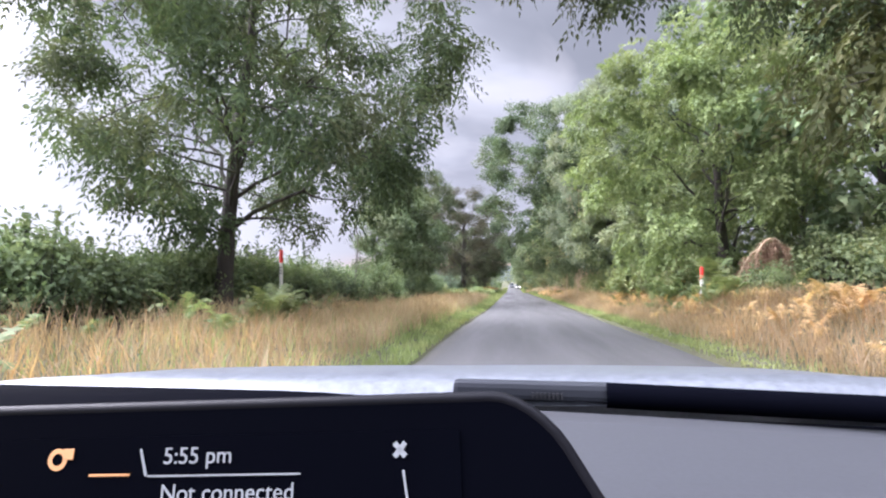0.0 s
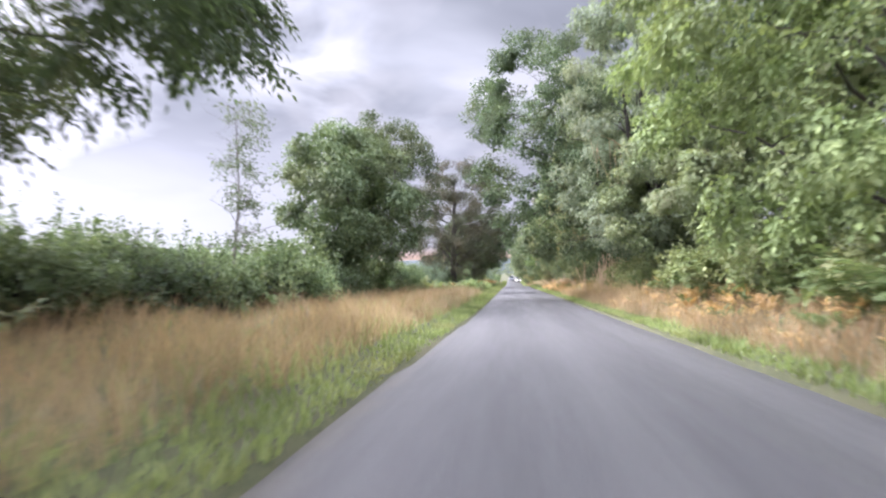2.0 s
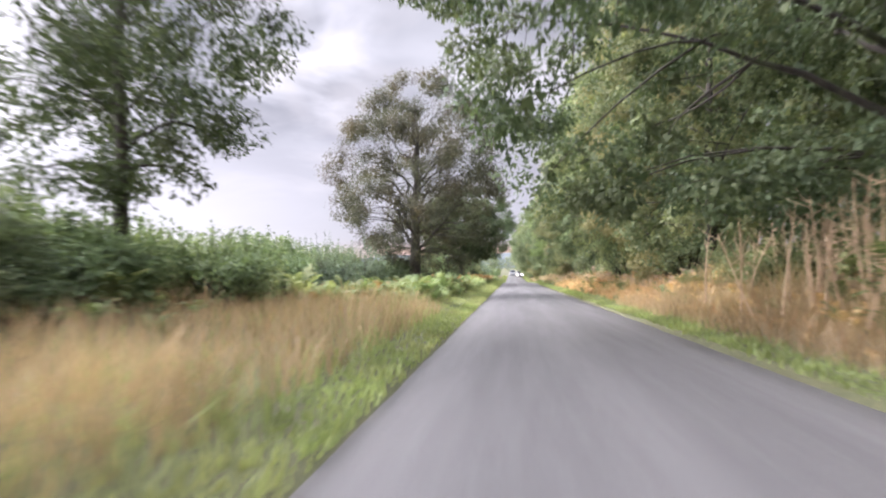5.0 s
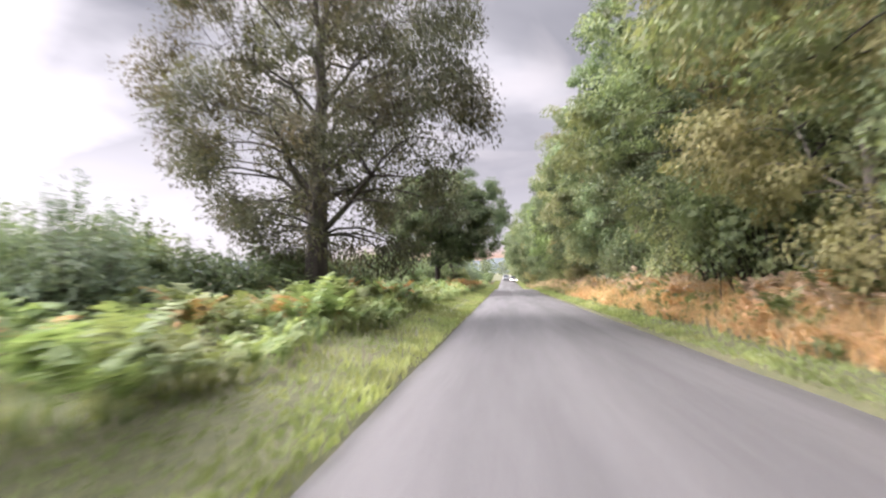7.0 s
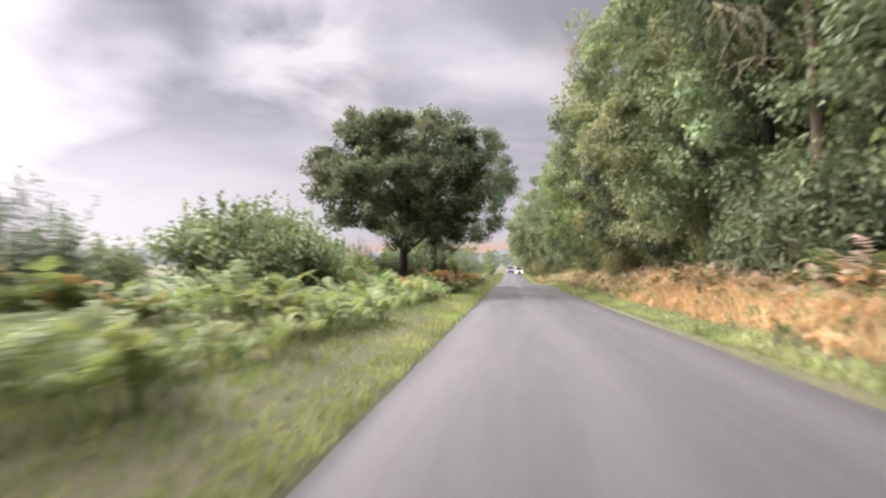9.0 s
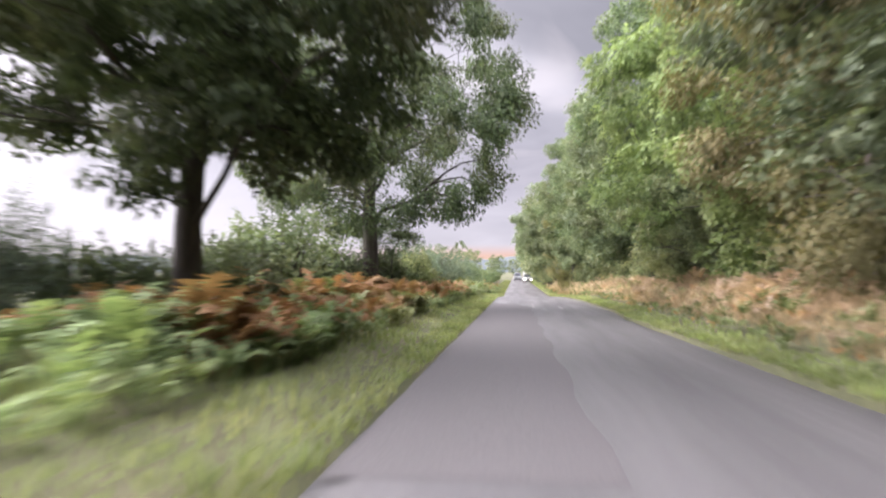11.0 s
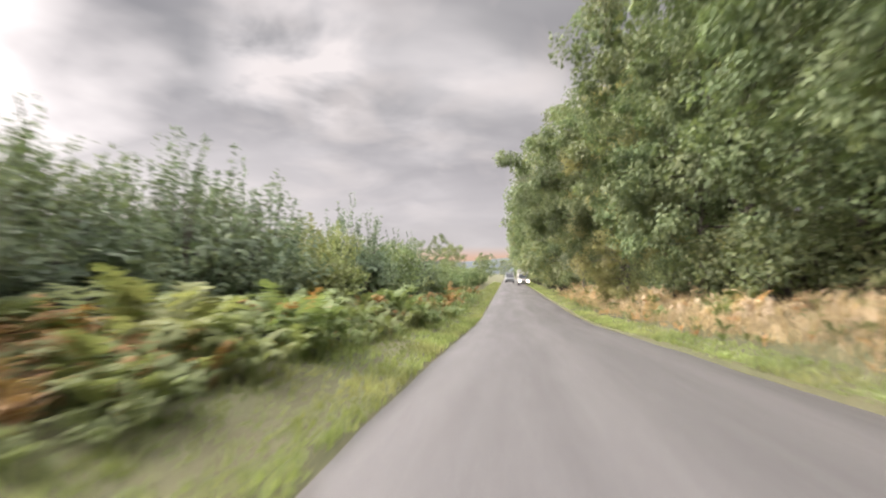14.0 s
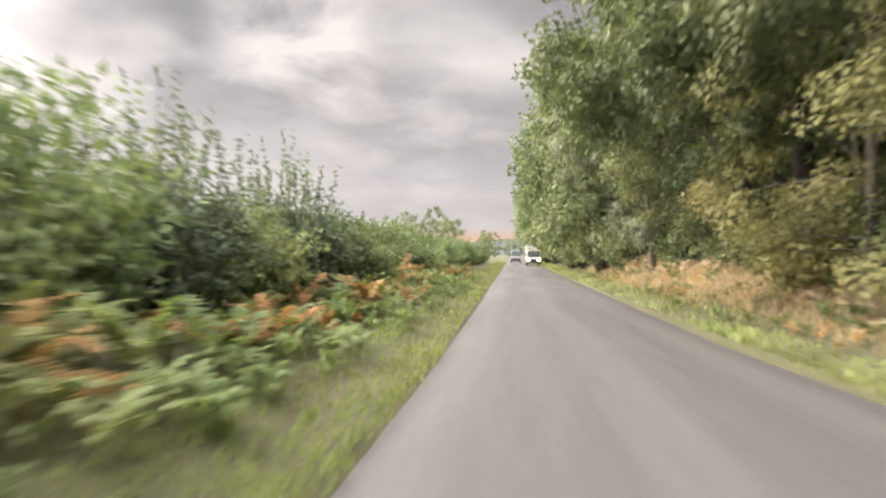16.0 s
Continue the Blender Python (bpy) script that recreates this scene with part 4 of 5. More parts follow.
WORDS = {"hedge": "dense green hawthorn hedge shrub", "dark": "dark blackthorn bush with upright shoots", "hazel": "leafy green hazel bush on the verge",
         "lime": "yellow-green willow bush on the verge", "shade": "low leafy shrub at the edge of the wood", "bramble": "bright green bramble bush on the bank",
         "sloe": "dark twiggy sloe bush at the foot of a tree"}
GROUPS = {"hedge": "field hedge", "dark": "roadside thicket", "hazel": "roadside thicket", "lime": "roadside thicket", "shade": "wood's edge shrubs", "bramble": "brambles on the bank", "sloe": "roadside thicket"}
for key, ob in BUSHES.items():
    stand(ob, *HOME[key], WORDS[key], "shrub", 0, GROUPS[key])
y = -3.0
while y < 58:
    again(BUSHES["hedge"], -8.7 + RW.uniform(-0.3, 0.3), y, RW.choice([0, 180]) + RW.uniform(-12, 12), RW.uniform(0.95, 1.08), tall=RW.uniform(0.96, 1.08))
    y += 1.3
for key, x, y, size in (("hazel", -7.3, 31.0, 0.8), ("hazel", -7.2, 36.5, 0.85), ("hedge", -7.0, 38.6, 1.0), ("hazel", -7.0, 43.0, 0.8), ("dark", -6.6, 49.0, 0.68), ("dark", -6.4, 53.0, 0.66), ("hazel", -7.4, 46.0, 0.8), ("sloe", -7.0, 57.6, 0.85), ("sloe", -6.9, 61.0, 0.85), ("sloe", -6.6, 66.0, 0.9), ("dark", -6.8, 68.4, 0.62),
                        ("hazel", -7.3, 70.4, 0.55), ("hazel", -6.8, 76.2, 1.1), ("hazel", -7.0, 78.8, 1.0), ("hazel", -6.9, 81.6, 0.6), ("lime", -6.9, 85.0, 0.8), ("dark", -7.5, 87.0, 0.7), ("sloe", -6.5, 90.6, 0.75), ("sloe", -6.9, 88.6, 0.7),
                        ("sloe", -7.0, 92.6, 0.95), ("hazel", -6.7, 94.8, 1.15), ("hazel", -7.3, 96.0, 0.6), ("sloe", -6.8, 100.6, 1.0), ("sloe", -6.3, 102.8, 1.05), ("sloe", -6.0, 105.0, 1.0), ("lime", -5.4, 106.6, 0.95)):
    again(BUSHES[key], x, y, RW.uniform(0, 360), size)
y = 110.0
k = 0
while y < 215:
    key = ["dark", "dark", "hazel", "dark", "lime", "dark", "hazel", "hazel"][k % 8]
    key, tall = ("dark", 0.94) if y < 122.5 else ("lime", 1.2) if y < 127 else (key, 1.0)
    key = "hazel" if key == "dark" and y > 146 else key
    key, tall = ("hazel" if key == "dark" and not k % 3 else key, 1.18) if 127 < y < 142 else (key, tall)
    again(BUSHES[key], (-5.9 if y < 122.5 else -5.4) + RW.uniform(-0.3, 0.3), y, RW.uniform(0, 360), RW.uniform(0.9, 1.12), tall=tall)
    if k % 2 and y < 150:
        again(BUSHES["sloe"], -7.6 + RW.uniform(-0.3, 0.3), y + 1, RW.uniform(0, 360), RW.uniform(1.2, 1.4))
    y += RW.uniform(2.0, 2.6) * (1.0 if y < 150 else 1.5)
    k += 1
for x, y, size in ((7.6, 16.3, 0.55), (9.0, 10.5, 0.9), (10.9, 18.8, 1.1), (11.4, 16.2, 1.1), (12.4, 19.4, 1.2), (10.8, 13.4, 1.0), (10.6, 21.0, 1.0), (12.2, 23.4, 1.2), (7.4, 124.6, 1.2), (7.2, 127.4, 1.2)):
    again(BUSHES["shade"], x, y, RW.uniform(0, 360), size)
y = 19.5
while y < 175:
    again(BUSHES["bramble" if 18 < y < 48 and int(y) % 3 else "shade"], (6.9 if y < 50 else 7.8) + RW.uniform(-0.3, 0.6), y, RW.uniform(0, 360), RW.uniform(0.6, 1.05))
    y += RW.uniform(2.6, 3.8) if y < 50 else RW.uniform(3.4, 4.6)

y = 17.6
k = 0
while y < 40:
    again(BUSHES[["hedge", "sloe", "hedge", "hazel"][k % 4]], -7.5 + 1.0 * min(1.0, (y - 15) / 8) + RW.uniform(-0.2, 0.2), y, RW.uniform(0, 360), RW.uniform(0.68, 0.85))
    y += RW.uniform(1.8, 2.5)
    k += 1
for x, y, size in ((6.3, 20.5, 0.45), (6.6, 26.2, 0.5), (6.5, 34.3, 0.9), (6.0, 36.4, 0.55), (6.9, 31.4, 0.7), (6.6, 44.6, 0.8)):
    again(BUSHES["bramble"], x, y, RW.uniform(0, 360), size)
again(SYCAMORE, 8.0, 97.6, 150, 0.98)
again(FRESH, 7.4, 102.7, 70, 0.78, "fresh green tree standing out of the wood")
again(WOODS[3], 7.6, 66.0, 130, 0.9, LABELS[3])
again(WOODS[1], 7.9, 79.0, 75, 0.95, LABELS[1])
for key, x, y in (("sloe", 7.1, 74.3), ("sloe", 7.2, 76.6), ("shade", 6.8, 60.6), ("shade", 6.9, 62.8)):
    again(BUSHES[key], x, y, RW.uniform(0, 360), 1.1, "tall leafy shrub at the edge of the wood", 1.45)
y = 84.0
while y < 128:
    again(BUSHES["shade"], 9.0 + RW.uniform(-0.4, 0.4), y, RW.uniform(0, 360), RW.uniform(0.9, 1.2))
    y += RW.uniform(2.4, 3.2)
for x, y in ((7.6, 75.6), (7.9, 77.6), (7.6, 79.6), (8.2, 81.4), (8.6, 72.6), (8.6, 69.0)):
    again(BUSHES["shade"], x, y, RW.uniform(0, 360), 1.0, tall=1.6)
for x, y, size in ((7.4, 132.5, 1.1), (7.3, 135.4, 0.9), (7.5, 138.2, 1.1), (7.6, 141.0, 1.0), (7.5, 145.6, 1.0), (7.3, 150.5, 1.1)):
    again(BUSHES["shade"], x, y, RW.uniform(0, 360), size)

y = 156.0
while y < 258:
    again(BUSHES["shade"], 5.9 + RW.uniform(-0.5, 0.6), y, RW.uniform(0, 360), RW.uniform(0.9, 1.5))
    y += RW.uniform(4.0, 5.5)
# far trees left of the road's end
for x, y, size, i in ((-13, 232, 0.62, 0), (-17, 240, 0.7, 3), (-24, 246, 0.66, 1), (-31, 262, 0.7, 0), (-9, 300, 0.55, 3), (-7, 330, 0.6, 1), (-12, 350, 0.7, 0),
                      (-40, 290, 0.8, 1), (-52, 320, 0.8, 3), (5, 420, 0.9, 1), (-2, 440, 0.8, 0), (11, 400, 1.0, 3)):
    again(LITE[i % 2], x, y, RW.uniform(0, 360), size, "distant green tree beyond the lane")


# ---------------------------------------------------------------- distance
def build_hill():
    rnd = np.random.default_rng(3)
    xs = np.linspace(-1800, 1800, 120)
    crest = 68 + 12 * np.sin(xs * 0.0035 + 0.6) + 6 * np.sin(xs * 0.013) + rnd.normal(size=120) * 1.2
    rows = [np.stack([xs, np.full(120, yy), zz], 1) for yy, zz in ((1300, np.full(120, -2.0)), (1500, crest * 0.55), (1700, crest), (2100, crest * 0.7))]
    v = np.concatenate(rows)
    i, j = np.meshgrid(np.arange(3), np.arange(119), indexing="ij")
    f = np.stack([i * 120 + j, i * 120 + j + 1, (i + 1) * 120 + j + 1, (i + 1) * 120 + j], -1).reshape(-1, 4)
    # distance haze is put into the hill's own bluish colour
    m, t, bsdf = material("hillside_haze_tint")
    t.links.new(ramp(t, noise_fac(t, 0.012, 4.0), [(0.4, (0.032, 0.046, 0.054)), (0.6, (0.050, 0.064, 0.068))]), bsdf.inputs["Base Color"])
    bsdf.inputs["Roughness"].default_value = 1.0
    tagged(new("backdrop", mesh_of("backdrop", v, f, m, True)), "low hills on the horizon with haze painted in as blue-green", "hill", kind="structure")


build_hill()


# ---------------------------------------------------------------- small things of the roadside
def box(x0, x1, y0, y1, z0, z1, soft=0.0):
    bm = bmesh.new()
    bmesh.ops.create_cube(bm, size=1.0)
    bmesh.ops.scale(bm, vec=(x1 - x0, y1 - y0, z1 - z0), verts=bm.verts)
    bmesh.ops.translate(bm, vec=((x0 + x1) / 2, (y0 + y1) / 2, (z0 + z1) / 2), verts=bm.verts)
    if soft:
        bmesh.ops.bevel(bm, geom=bm.edges[:], offset=soft, segments=2, affect="EDGES", profile=0.6)
    return bm


def rod(radius, z0, z1, sides=14, top=None):
    bm = bmesh.new()
    bmesh.ops.create_cone(bm, cap_ends=True, segments=sides, radius1=radius, radius2=radius if top is None else top, depth=z1 - z0)
    bmesh.ops.translate(bm, vec=(0, 0, (z0 + z1) / 2), verts=bm.verts)
    return bm


WHITE_PAINT = plain("weathered_white_paint", (0.72, 0.70, 0.66), 0.55, spread=0.15)
RED_PAINT = plain("faded_red_paint", (0.72, 0.045, 0.03), 0.45, spread=0.15)
DARK_MARK = plain("dark_lettering", (0.05, 0.05, 0.05), 0.6)
WORN_LINE = plain("worn_road_paint", (0.215, 0.208, 0.20), 0.7, spread=0.5, scale=9.0)


def marker_post(x, y, tall, lean, label):
    ob = new("marker_post")
    bm = rod(0.055, -0.2, tall - 0.42)
    part("shaft", bm, WHITE_PAINT, ob, "white painted post")
    bm = rod(0.058, tall - 0.42, tall)
    bmesh.ops.bevel(bm, geom=[e for e in bm.edges if all(v.co.z > tall - 0.01 for v in e.verts)], offset=0.018, segments=2, affect="EDGES", profile=0.5)
    part("cap", bm, RED_PAINT, ob, "red top section")
    for k in range(3):
        part("lettering", box(-0.035, 0.035, -0.0605, -0.055, tall - 0.60 - k * 0.09, tall - 0.565 - k * 0.09), DARK_MARK, ob, "unreadable dark mark")
    ob.matrix_basis = pose(x, y, float(land(x, y)), lean[0], lean[1], 0)
    tagged(ob, label, "marker post", "marker posts")


marker_post(6.0, 17.2, 1.26, (0, 2), "white marker post with a red top on the bank")
marker_post(-7.25, 15.5, 2.05, (0, -1.5), "tall white marker post with a red top before the hedge")


def road_dash(x, y, long, turn):
    bm = box(-0.05, 0.05, -long / 2, long / 2, 0.0, 0.004)
    me = bpy.data.meshes.new("road_marking")
    bm.to_mesh(me)
    bm.free()
    me.materials.append(WORN_LINE)
    ob = new("road_marking", me)
    ob.matrix_basis = pose(x, y, 0.022 - 0.05 * ((x - 1.12) / 2.5) ** 2 + 0.002, 0, 0, turn)
    tagged(ob, "worn white dash painted on the road", "road marking", "worn dashes", "structure")


for x, y, long in ((0.75, 104.4, 3.4), (1.85, 102.8, 1.9)):
    road_dash(x, y, long, 0)


def road_patch(x0, x1, y0, y1):
    n = 32
    xs, ys = np.linspace(x0, x1, 7), np.linspace(y0, y1, n)
    gx, gy = np.meshgrid(xs, ys, indexing="ij")
    gx = x0 + (gx - x0) * np.clip((y1 - gy) / 4.0, 0.12, 1)
    u = (gx - left_edge(gy)) / (right_edge(gy) - left_edge(gy))
    z = 0.02 - 0.05 * (2 * u - 1) ** 2 + 0.006 + rise(gy)
    v = np.stack([gx + 0.05 * np.sin(gy * 2.1) * (gx > x0 + 0.3), gy, z], -1).reshape(-1, 3)
    i, j = np.meshgrid(np.arange(6), np.arange(n - 1), indexing="ij")
    f = np.stack([i * n + j, (i + 1) * n + j, (i + 1) * n + j + 1, i * n + j + 1], -1).reshape(-1, 4)
    ob = new("road_patch", mesh_of("road_patch", v, f, plain("newer_asphalt", (0.070, 0.066, 0.066), 0.75, spread=0.3, scale=40.0), True))
    tagged(ob, "darker newer asphalt patch in the lane", "road patch", kind="structure")


road_patch(-1.2, 0.62, 84.0, 107.5)


def dead_stalks(seed, x, y, n, tall):
    """A stand of dry, branching plant stems."""
    rnd = np.random.default_rng(seed)
    ob = new("dead_stalks")
    for _ in range(n):
        a = np.array([rnd.normal() * 0.7, rnd.normal() * 0.9, -0.1])
        h = tall * rnd.uniform(0.7, 1.15)
        tip = a + np.array([rnd.normal() * 0.25, rnd.normal() * 0.25, h])
        pieces = [tube(bezier(a, (a + tip) / 2 + rnd.normal(size=3) * 0.08, tip, 6), np.linspace(0.026, 0.009, 6), 4)]
        for f in rnd.uniform(0.5, 0.95, 5):
            p = a + (tip - a) * f
            q = p + np.array([rnd.normal() * 0.28, rnd.normal() * 0.28, 0.3])
            pieces.append(tube(bezier(p, (p + q) / 2 - np.array([0, 0, 0.05]), q, 4), np.linspace(0.010, 0.004, 4), 3))
        part_mesh("stalk", mesh_of("stalk", *join(pieces), DEAD_WOOD, True), ob)
    ob.matrix_basis = pose(x, y, float(land(x, y)))
    tagged(ob, "clump of tall bleached dead plant stalks", "dead plant", "dead stalk clumps")


for k, (x, y, n, tall) in enumerate(((6.2, 43.4, 20, 2.0), (5.9, 41.4, 24, 2.1), (6.0, 39.4, 14, 1.6))):
    dead_stalks(80 + k, x, y, n, tall)


def dead_bough(x, y):
    """A fallen bough, bent over in two arches, with its dead leaves hanging in long curtains."""
    rnd = np.random.default_rng(91)
    ob = new("fallen_bough")
    arches = [bezier(np.array([1.3, 0.5, 0.2]), np.array([0.5, 0.1, 3.6]), np.array([-0.55, -0.2, 1.75]), 14),
              bezier(np.array([-0.2, 0.0, 1.9]), np.array([-0.7, -0.2, 2.2]), np.array([-1.35, -0.4, 0.75]), 9)]
    wood, leaves = [], []
    for line, thick in zip(arches, (0.09, 0.05)):
        wood.append(tube(line, np.linspace(thick, thick * 0.4, len(line)), 7))
    for _ in range(95):
        line = arches[0] if rnd.uniform() < 0.66 else arches[1]
        f = rnd.uniform(0.3, 1.0) * (len(line) - 1)
        k = min(int(f), len(line) - 2)
        a = line[k] + (line[k + 1] - line[k]) * (f - k) + rnd.normal(size=3) * np.array([0.1, 0.22, 0.05])
        fall = rnd.uniform(0.45, 1.0) * min(1.15, a[2] - 0.35)
        q = a + np.array([rnd.normal() * 0.08, rnd.normal() * 0.08, -fall])
        strand = bezier(a, (a + q) / 2 + rnd.normal(size=3) * 0.05, q, 5)
        wood.append(tube(strand, np.linspace(0.008, 0.003, 5), 3))
        m = int(fall * 34)
        on = rnd.uniform(0.05, 1.0, m)[:, None]
        base = a + (q - a) * on + rnd.normal(size=(m, 3)) * 0.035
        way = rnd.normal(size=(m, 3)) * 0.4 - np.array([0, 0, 1.0])
        leaves.append(leaf_quads(base, way, rnd.uniform(0.1, 0.2, m), rnd.uniform(0.04, 0.075, m), rnd))
    part_mesh("limb", mesh_of("limb", *join(wood), DEAD_WOOD, True), ob)
    part_mesh("dead_leaves", mesh_of("dead_leaves", *join(leaves), RUST_LEAF), ob, "curtain of dead brown leaves")
    ob.matrix_basis = pose(x, y, float(land(x, y))) @ Matrix.Scale(0.85, 4)
    tagged(ob, "fallen bough with hanging dead brown leaves", "fallen branch")


def dead_branch(parent, start, tip, drop, seed, mat, thick=1.0, ends=9):
    """A bare forked branch held out of a living crown, its ends hanging."""
    rnd = np.random.default_rng(seed)
    a, b = np.array(start, float), np.array(tip, float)
    line = bezier(a, (a + b) / 2 + np.array([0, 0, 0.5]), b, 10)
    line[2:] += np.cumsum(rnd.normal(size=(8, 3)) * 0.05, axis=0)
    pieces = [tube(line, np.linspace(0.06, 0.022, 10) * thick, 6)]
    for k in range(ends):
        p = line[5 + k % 5]
        q = p + np.array([rnd.normal() * 0.5, rnd.normal() * 0.5, -drop * rnd.uniform(0.35, 1.0)])
        bend = (p + q) / 2 + np.array([rnd.normal() * 0.35, rnd.normal() * 0.35, 0.35])
        pieces.append(tube(bezier(p, bend, q, 7), np.linspace(0.026, 0.009, 7) * thick, 5))
    part_mesh("dead_branch", mesh_of("dead_branch", *join(pieces), mat, True), parent, "pale bare dead branch")


dead_branch(WOODS[4], (0, 0, 6.5), (-2.5, -0.9, 6.7), 1.5, 91, TWIG_GREY, 0.7, 16)
dead_branch(WOODS[4], (0, 0, 5.4), (-2.2, -0.5, 5.2), 0.9, 93, TWIG_GREY, 0.6, 6)
dead_branch(WILLOW, (0, 0, 5.6), (-3.1, -2.5, 6.9), 2.2, 92, DEAD_WOOD, 0.65)
dead_bough(8.5, 18.2)


# ---------------------------------------------------------------- vehicles standing in the lane ahead
BODY_WHITE = plain("white_vehicle_paint", (0.42, 0.42, 0.41), 0.3, spread=0.04)
BODY_GREY = plain("silver_grey_paint", (0.30, 0.32, 0.33), 0.3, spread=0.05)
RUBBER = plain("black_rubber", (0.02, 0.02, 0.02), 0.85)
TRIM = plain("black_plastic_trim", (0.012, 0.012, 0.014), 0.55)
GLASS = plain("dark_vehicle_glass", (0.03, 0.035, 0.04), 0.08)
LAMP = plain("lit_headlamp", (1.0, 0.90, 0.70), 0.3, emit=14.0)


def wheel(parent, x, y, r):
    bm = bmesh.new()
    bmesh.ops.create_cone(bm, cap_ends=True, segments=20, radius1=r, radius2=r, depth=0.22)
    bmesh.ops.rotate(bm, matrix=Matrix.Rotation(radians(90), 3, "Y"), verts=bm.verts)
    bmesh.ops.bevel(bm, geom=[e for e in bm.edges if len(e.link_faces) == 2 and any(len(q.verts) > 4 for q in e.link_faces)], offset=0.03, segments=2, affect="EDGES", profile=0.5)
    bmesh.ops.translate(bm, vec=(x, y, r), verts=bm.verts)
    w = part("wheel", bm, RUBBER, parent)
    bm = bmesh.new()
    bmesh.ops.create_cone(bm, cap_ends=True, segments=16, radius1=r * 0.55, radius2=r * 0.5, depth=0.24)
    bmesh.ops.rotate(bm, matrix=Matrix.Rotation(radians(90), 3, "Y"), verts=bm.verts)
    bmesh.ops.translate(bm, vec=(x, y, r), verts=bm.verts)
    part("rim", bm, BODY_GREY, w)


def cab(x, y0, y1, z0, z1, slope, nose):
    """A vehicle's front: bonnet line and a raked windscreen, rounded."""
    bm = bmesh.new()
    prof = [(y0, z0), (y0, nose), (y0 + 0.35, nose + 0.15), (y0 + 0.35 + slope, z1), (y1, z1), (y1, z0)]
    faces = []
    for sx in (-x, x):
        faces.append([bm.verts.new((sx * (0.93 if q[1] > nose + 0.2 else 1.0), *q)) for q in prof])
    bm.faces.new(faces[0])
    bm.faces.new(faces[1][::-1])
    for k in range(6):
        bm.faces.new((faces[0][k], faces[1][k], faces[1][(k + 1) % 6], faces[0][(k + 1) % 6]))
    bmesh.ops.recalc_face_normals(bm, faces=bm.faces[:])
    bmesh.ops.bevel(bm, geom=bm.edges[:], offset=0.05, segments=2, affect="EDGES", profile=0.5)
    return bm


def vehicle(name, label, category, x, y, paint, load, half, high, lit=True):
    ob = new(name)
    part("cab", cab(half, 0.0, 2.1 if load else 4.6, 0.35, 2.15 if load else high, 0.55, 1.0), paint, ob)
    if load:
        part("load_box", box(-half - 0.05, half + 0.05, 1.95, 6.0, 0.75, high, 0.04), paint, ob, "white box body")
        part("chassis", box(-half + 0.15, half - 0.15, 1.2, 5.9, 0.45, 0.76), TRIM, ob)
    top = 2.15 if load else high
    bm = bmesh.new()
    q = [bm.verts.new(p) for p in ((-half * 0.86, 0.385, 1.24), (half * 0.86, 0.385, 1.24), (half * 0.8, 0.83, top - 0.12), (-half * 0.8, 0.83, top - 0.12))]
    bm.faces.new(q)
    bmesh.ops.translate(bm, vec=(0, -0.05, 0.03), verts=bm.verts)
    bmesh.ops.solidify(bm, geom=bm.faces[:], thickness=-0.03)
    part("windscreen", bm, GLASS, ob)
    part("bumper", box(-half, half, -0.08, 0.1, 0.32, 0.58, 0.03), TRIM, ob)
    part("grille", box(-half * 0.45, half * 0.45, -0.03, 0.02, 0.66, 0.9, 0.01), TRIM, ob)
    for sx in (-1, 1):
        bm = bmesh.new()
        bmesh.ops.create_uvsphere(bm, u_segments=14, v_segments=8, radius=0.16)
        bmesh.ops.scale(bm, vec=(1.0, 0.4, 0.8), verts=bm.verts)
        bmesh.ops.translate(bm, vec=(sx * half * 0.74, -0.01, 0.78), verts=bm.verts)
        part("headlight", bm, LAMP if lit else GLASS, ob, "lit headlight" if lit else "")
        part("mirror", box(sx * (half + 0.12) - 0.08, sx * (half + 0.12) + 0.08, 0.55, 0.65, 1.35, 1.65, 0.02), TRIM, ob)
        for yy in ((0.75, 4.6) if load else (0.8, 3.7)):
            wheel(ob, sx * (half - 0.12), yy, 0.36)
    ob.matrix_basis = pose(x, y, float(rise(y)), 0.9)
    tagged(ob, label, category)


vehicle("box_truck", "white box truck with lit headlights facing up the lane", "truck", 2.8, 200.0, BODY_WHITE, True, 0.98, 2.85)
vehicle("van", "pale grey van standing on the lane", "van", 0.5, 224.0, BODY_GREY, False, 0.95, 2.3, False)


# ---------------------------------------------------------------- the car that carries the camera, where the drive begins
CAR_PAINT = plain("silver_car_paint", (0.12, 0.13, 0.15), 0.35, 0.3, spread=0.28, scale=55.0)
# dashboard and display colours are darkened in place of the missing roof's shade
SCREEN = plain("dark_screen_glass", (0.0012, 0.0014, 0.003), 0.4, spread=0.1, gloss=0.01)
BEZEL = plain("matt_black_bezel", (0.0012, 0.0014, 0.003), 0.8, spread=0.1, gloss=0.01)
RIM = plain("rim_highlight_black", (0.005, 0.005, 0.007), 0.5, spread=0.1, gloss=0.12)
VINYL = plain("dashboard_vinyl_shade_toned", (0.023, 0.0245, 0.030), 0.7, spread=0.12, scale=160.0)
SCREEN_TEXT = plain("lit_screen_text", (0.22, 0.23, 0.24), 0.5, emit=0.08)
SCREEN_AMBER = plain("lit_amber_symbol", (0.50, 0.24, 0.10), 0.5, emit=0.13)


def loft(rows):
    """A sheet through rows of equally many points."""
    v = np.concatenate([np.asarray(r, float) for r in rows])
    k = len(rows[0])
    i, j = np.meshgrid(np.arange(len(rows) - 1), np.arange(k - 1), indexing="ij")
    return v, np.stack([i * k + j, i * k + j + 1, (i + 1) * k + j + 1, (i + 1) * k + j], -1).reshape(-1, 4)


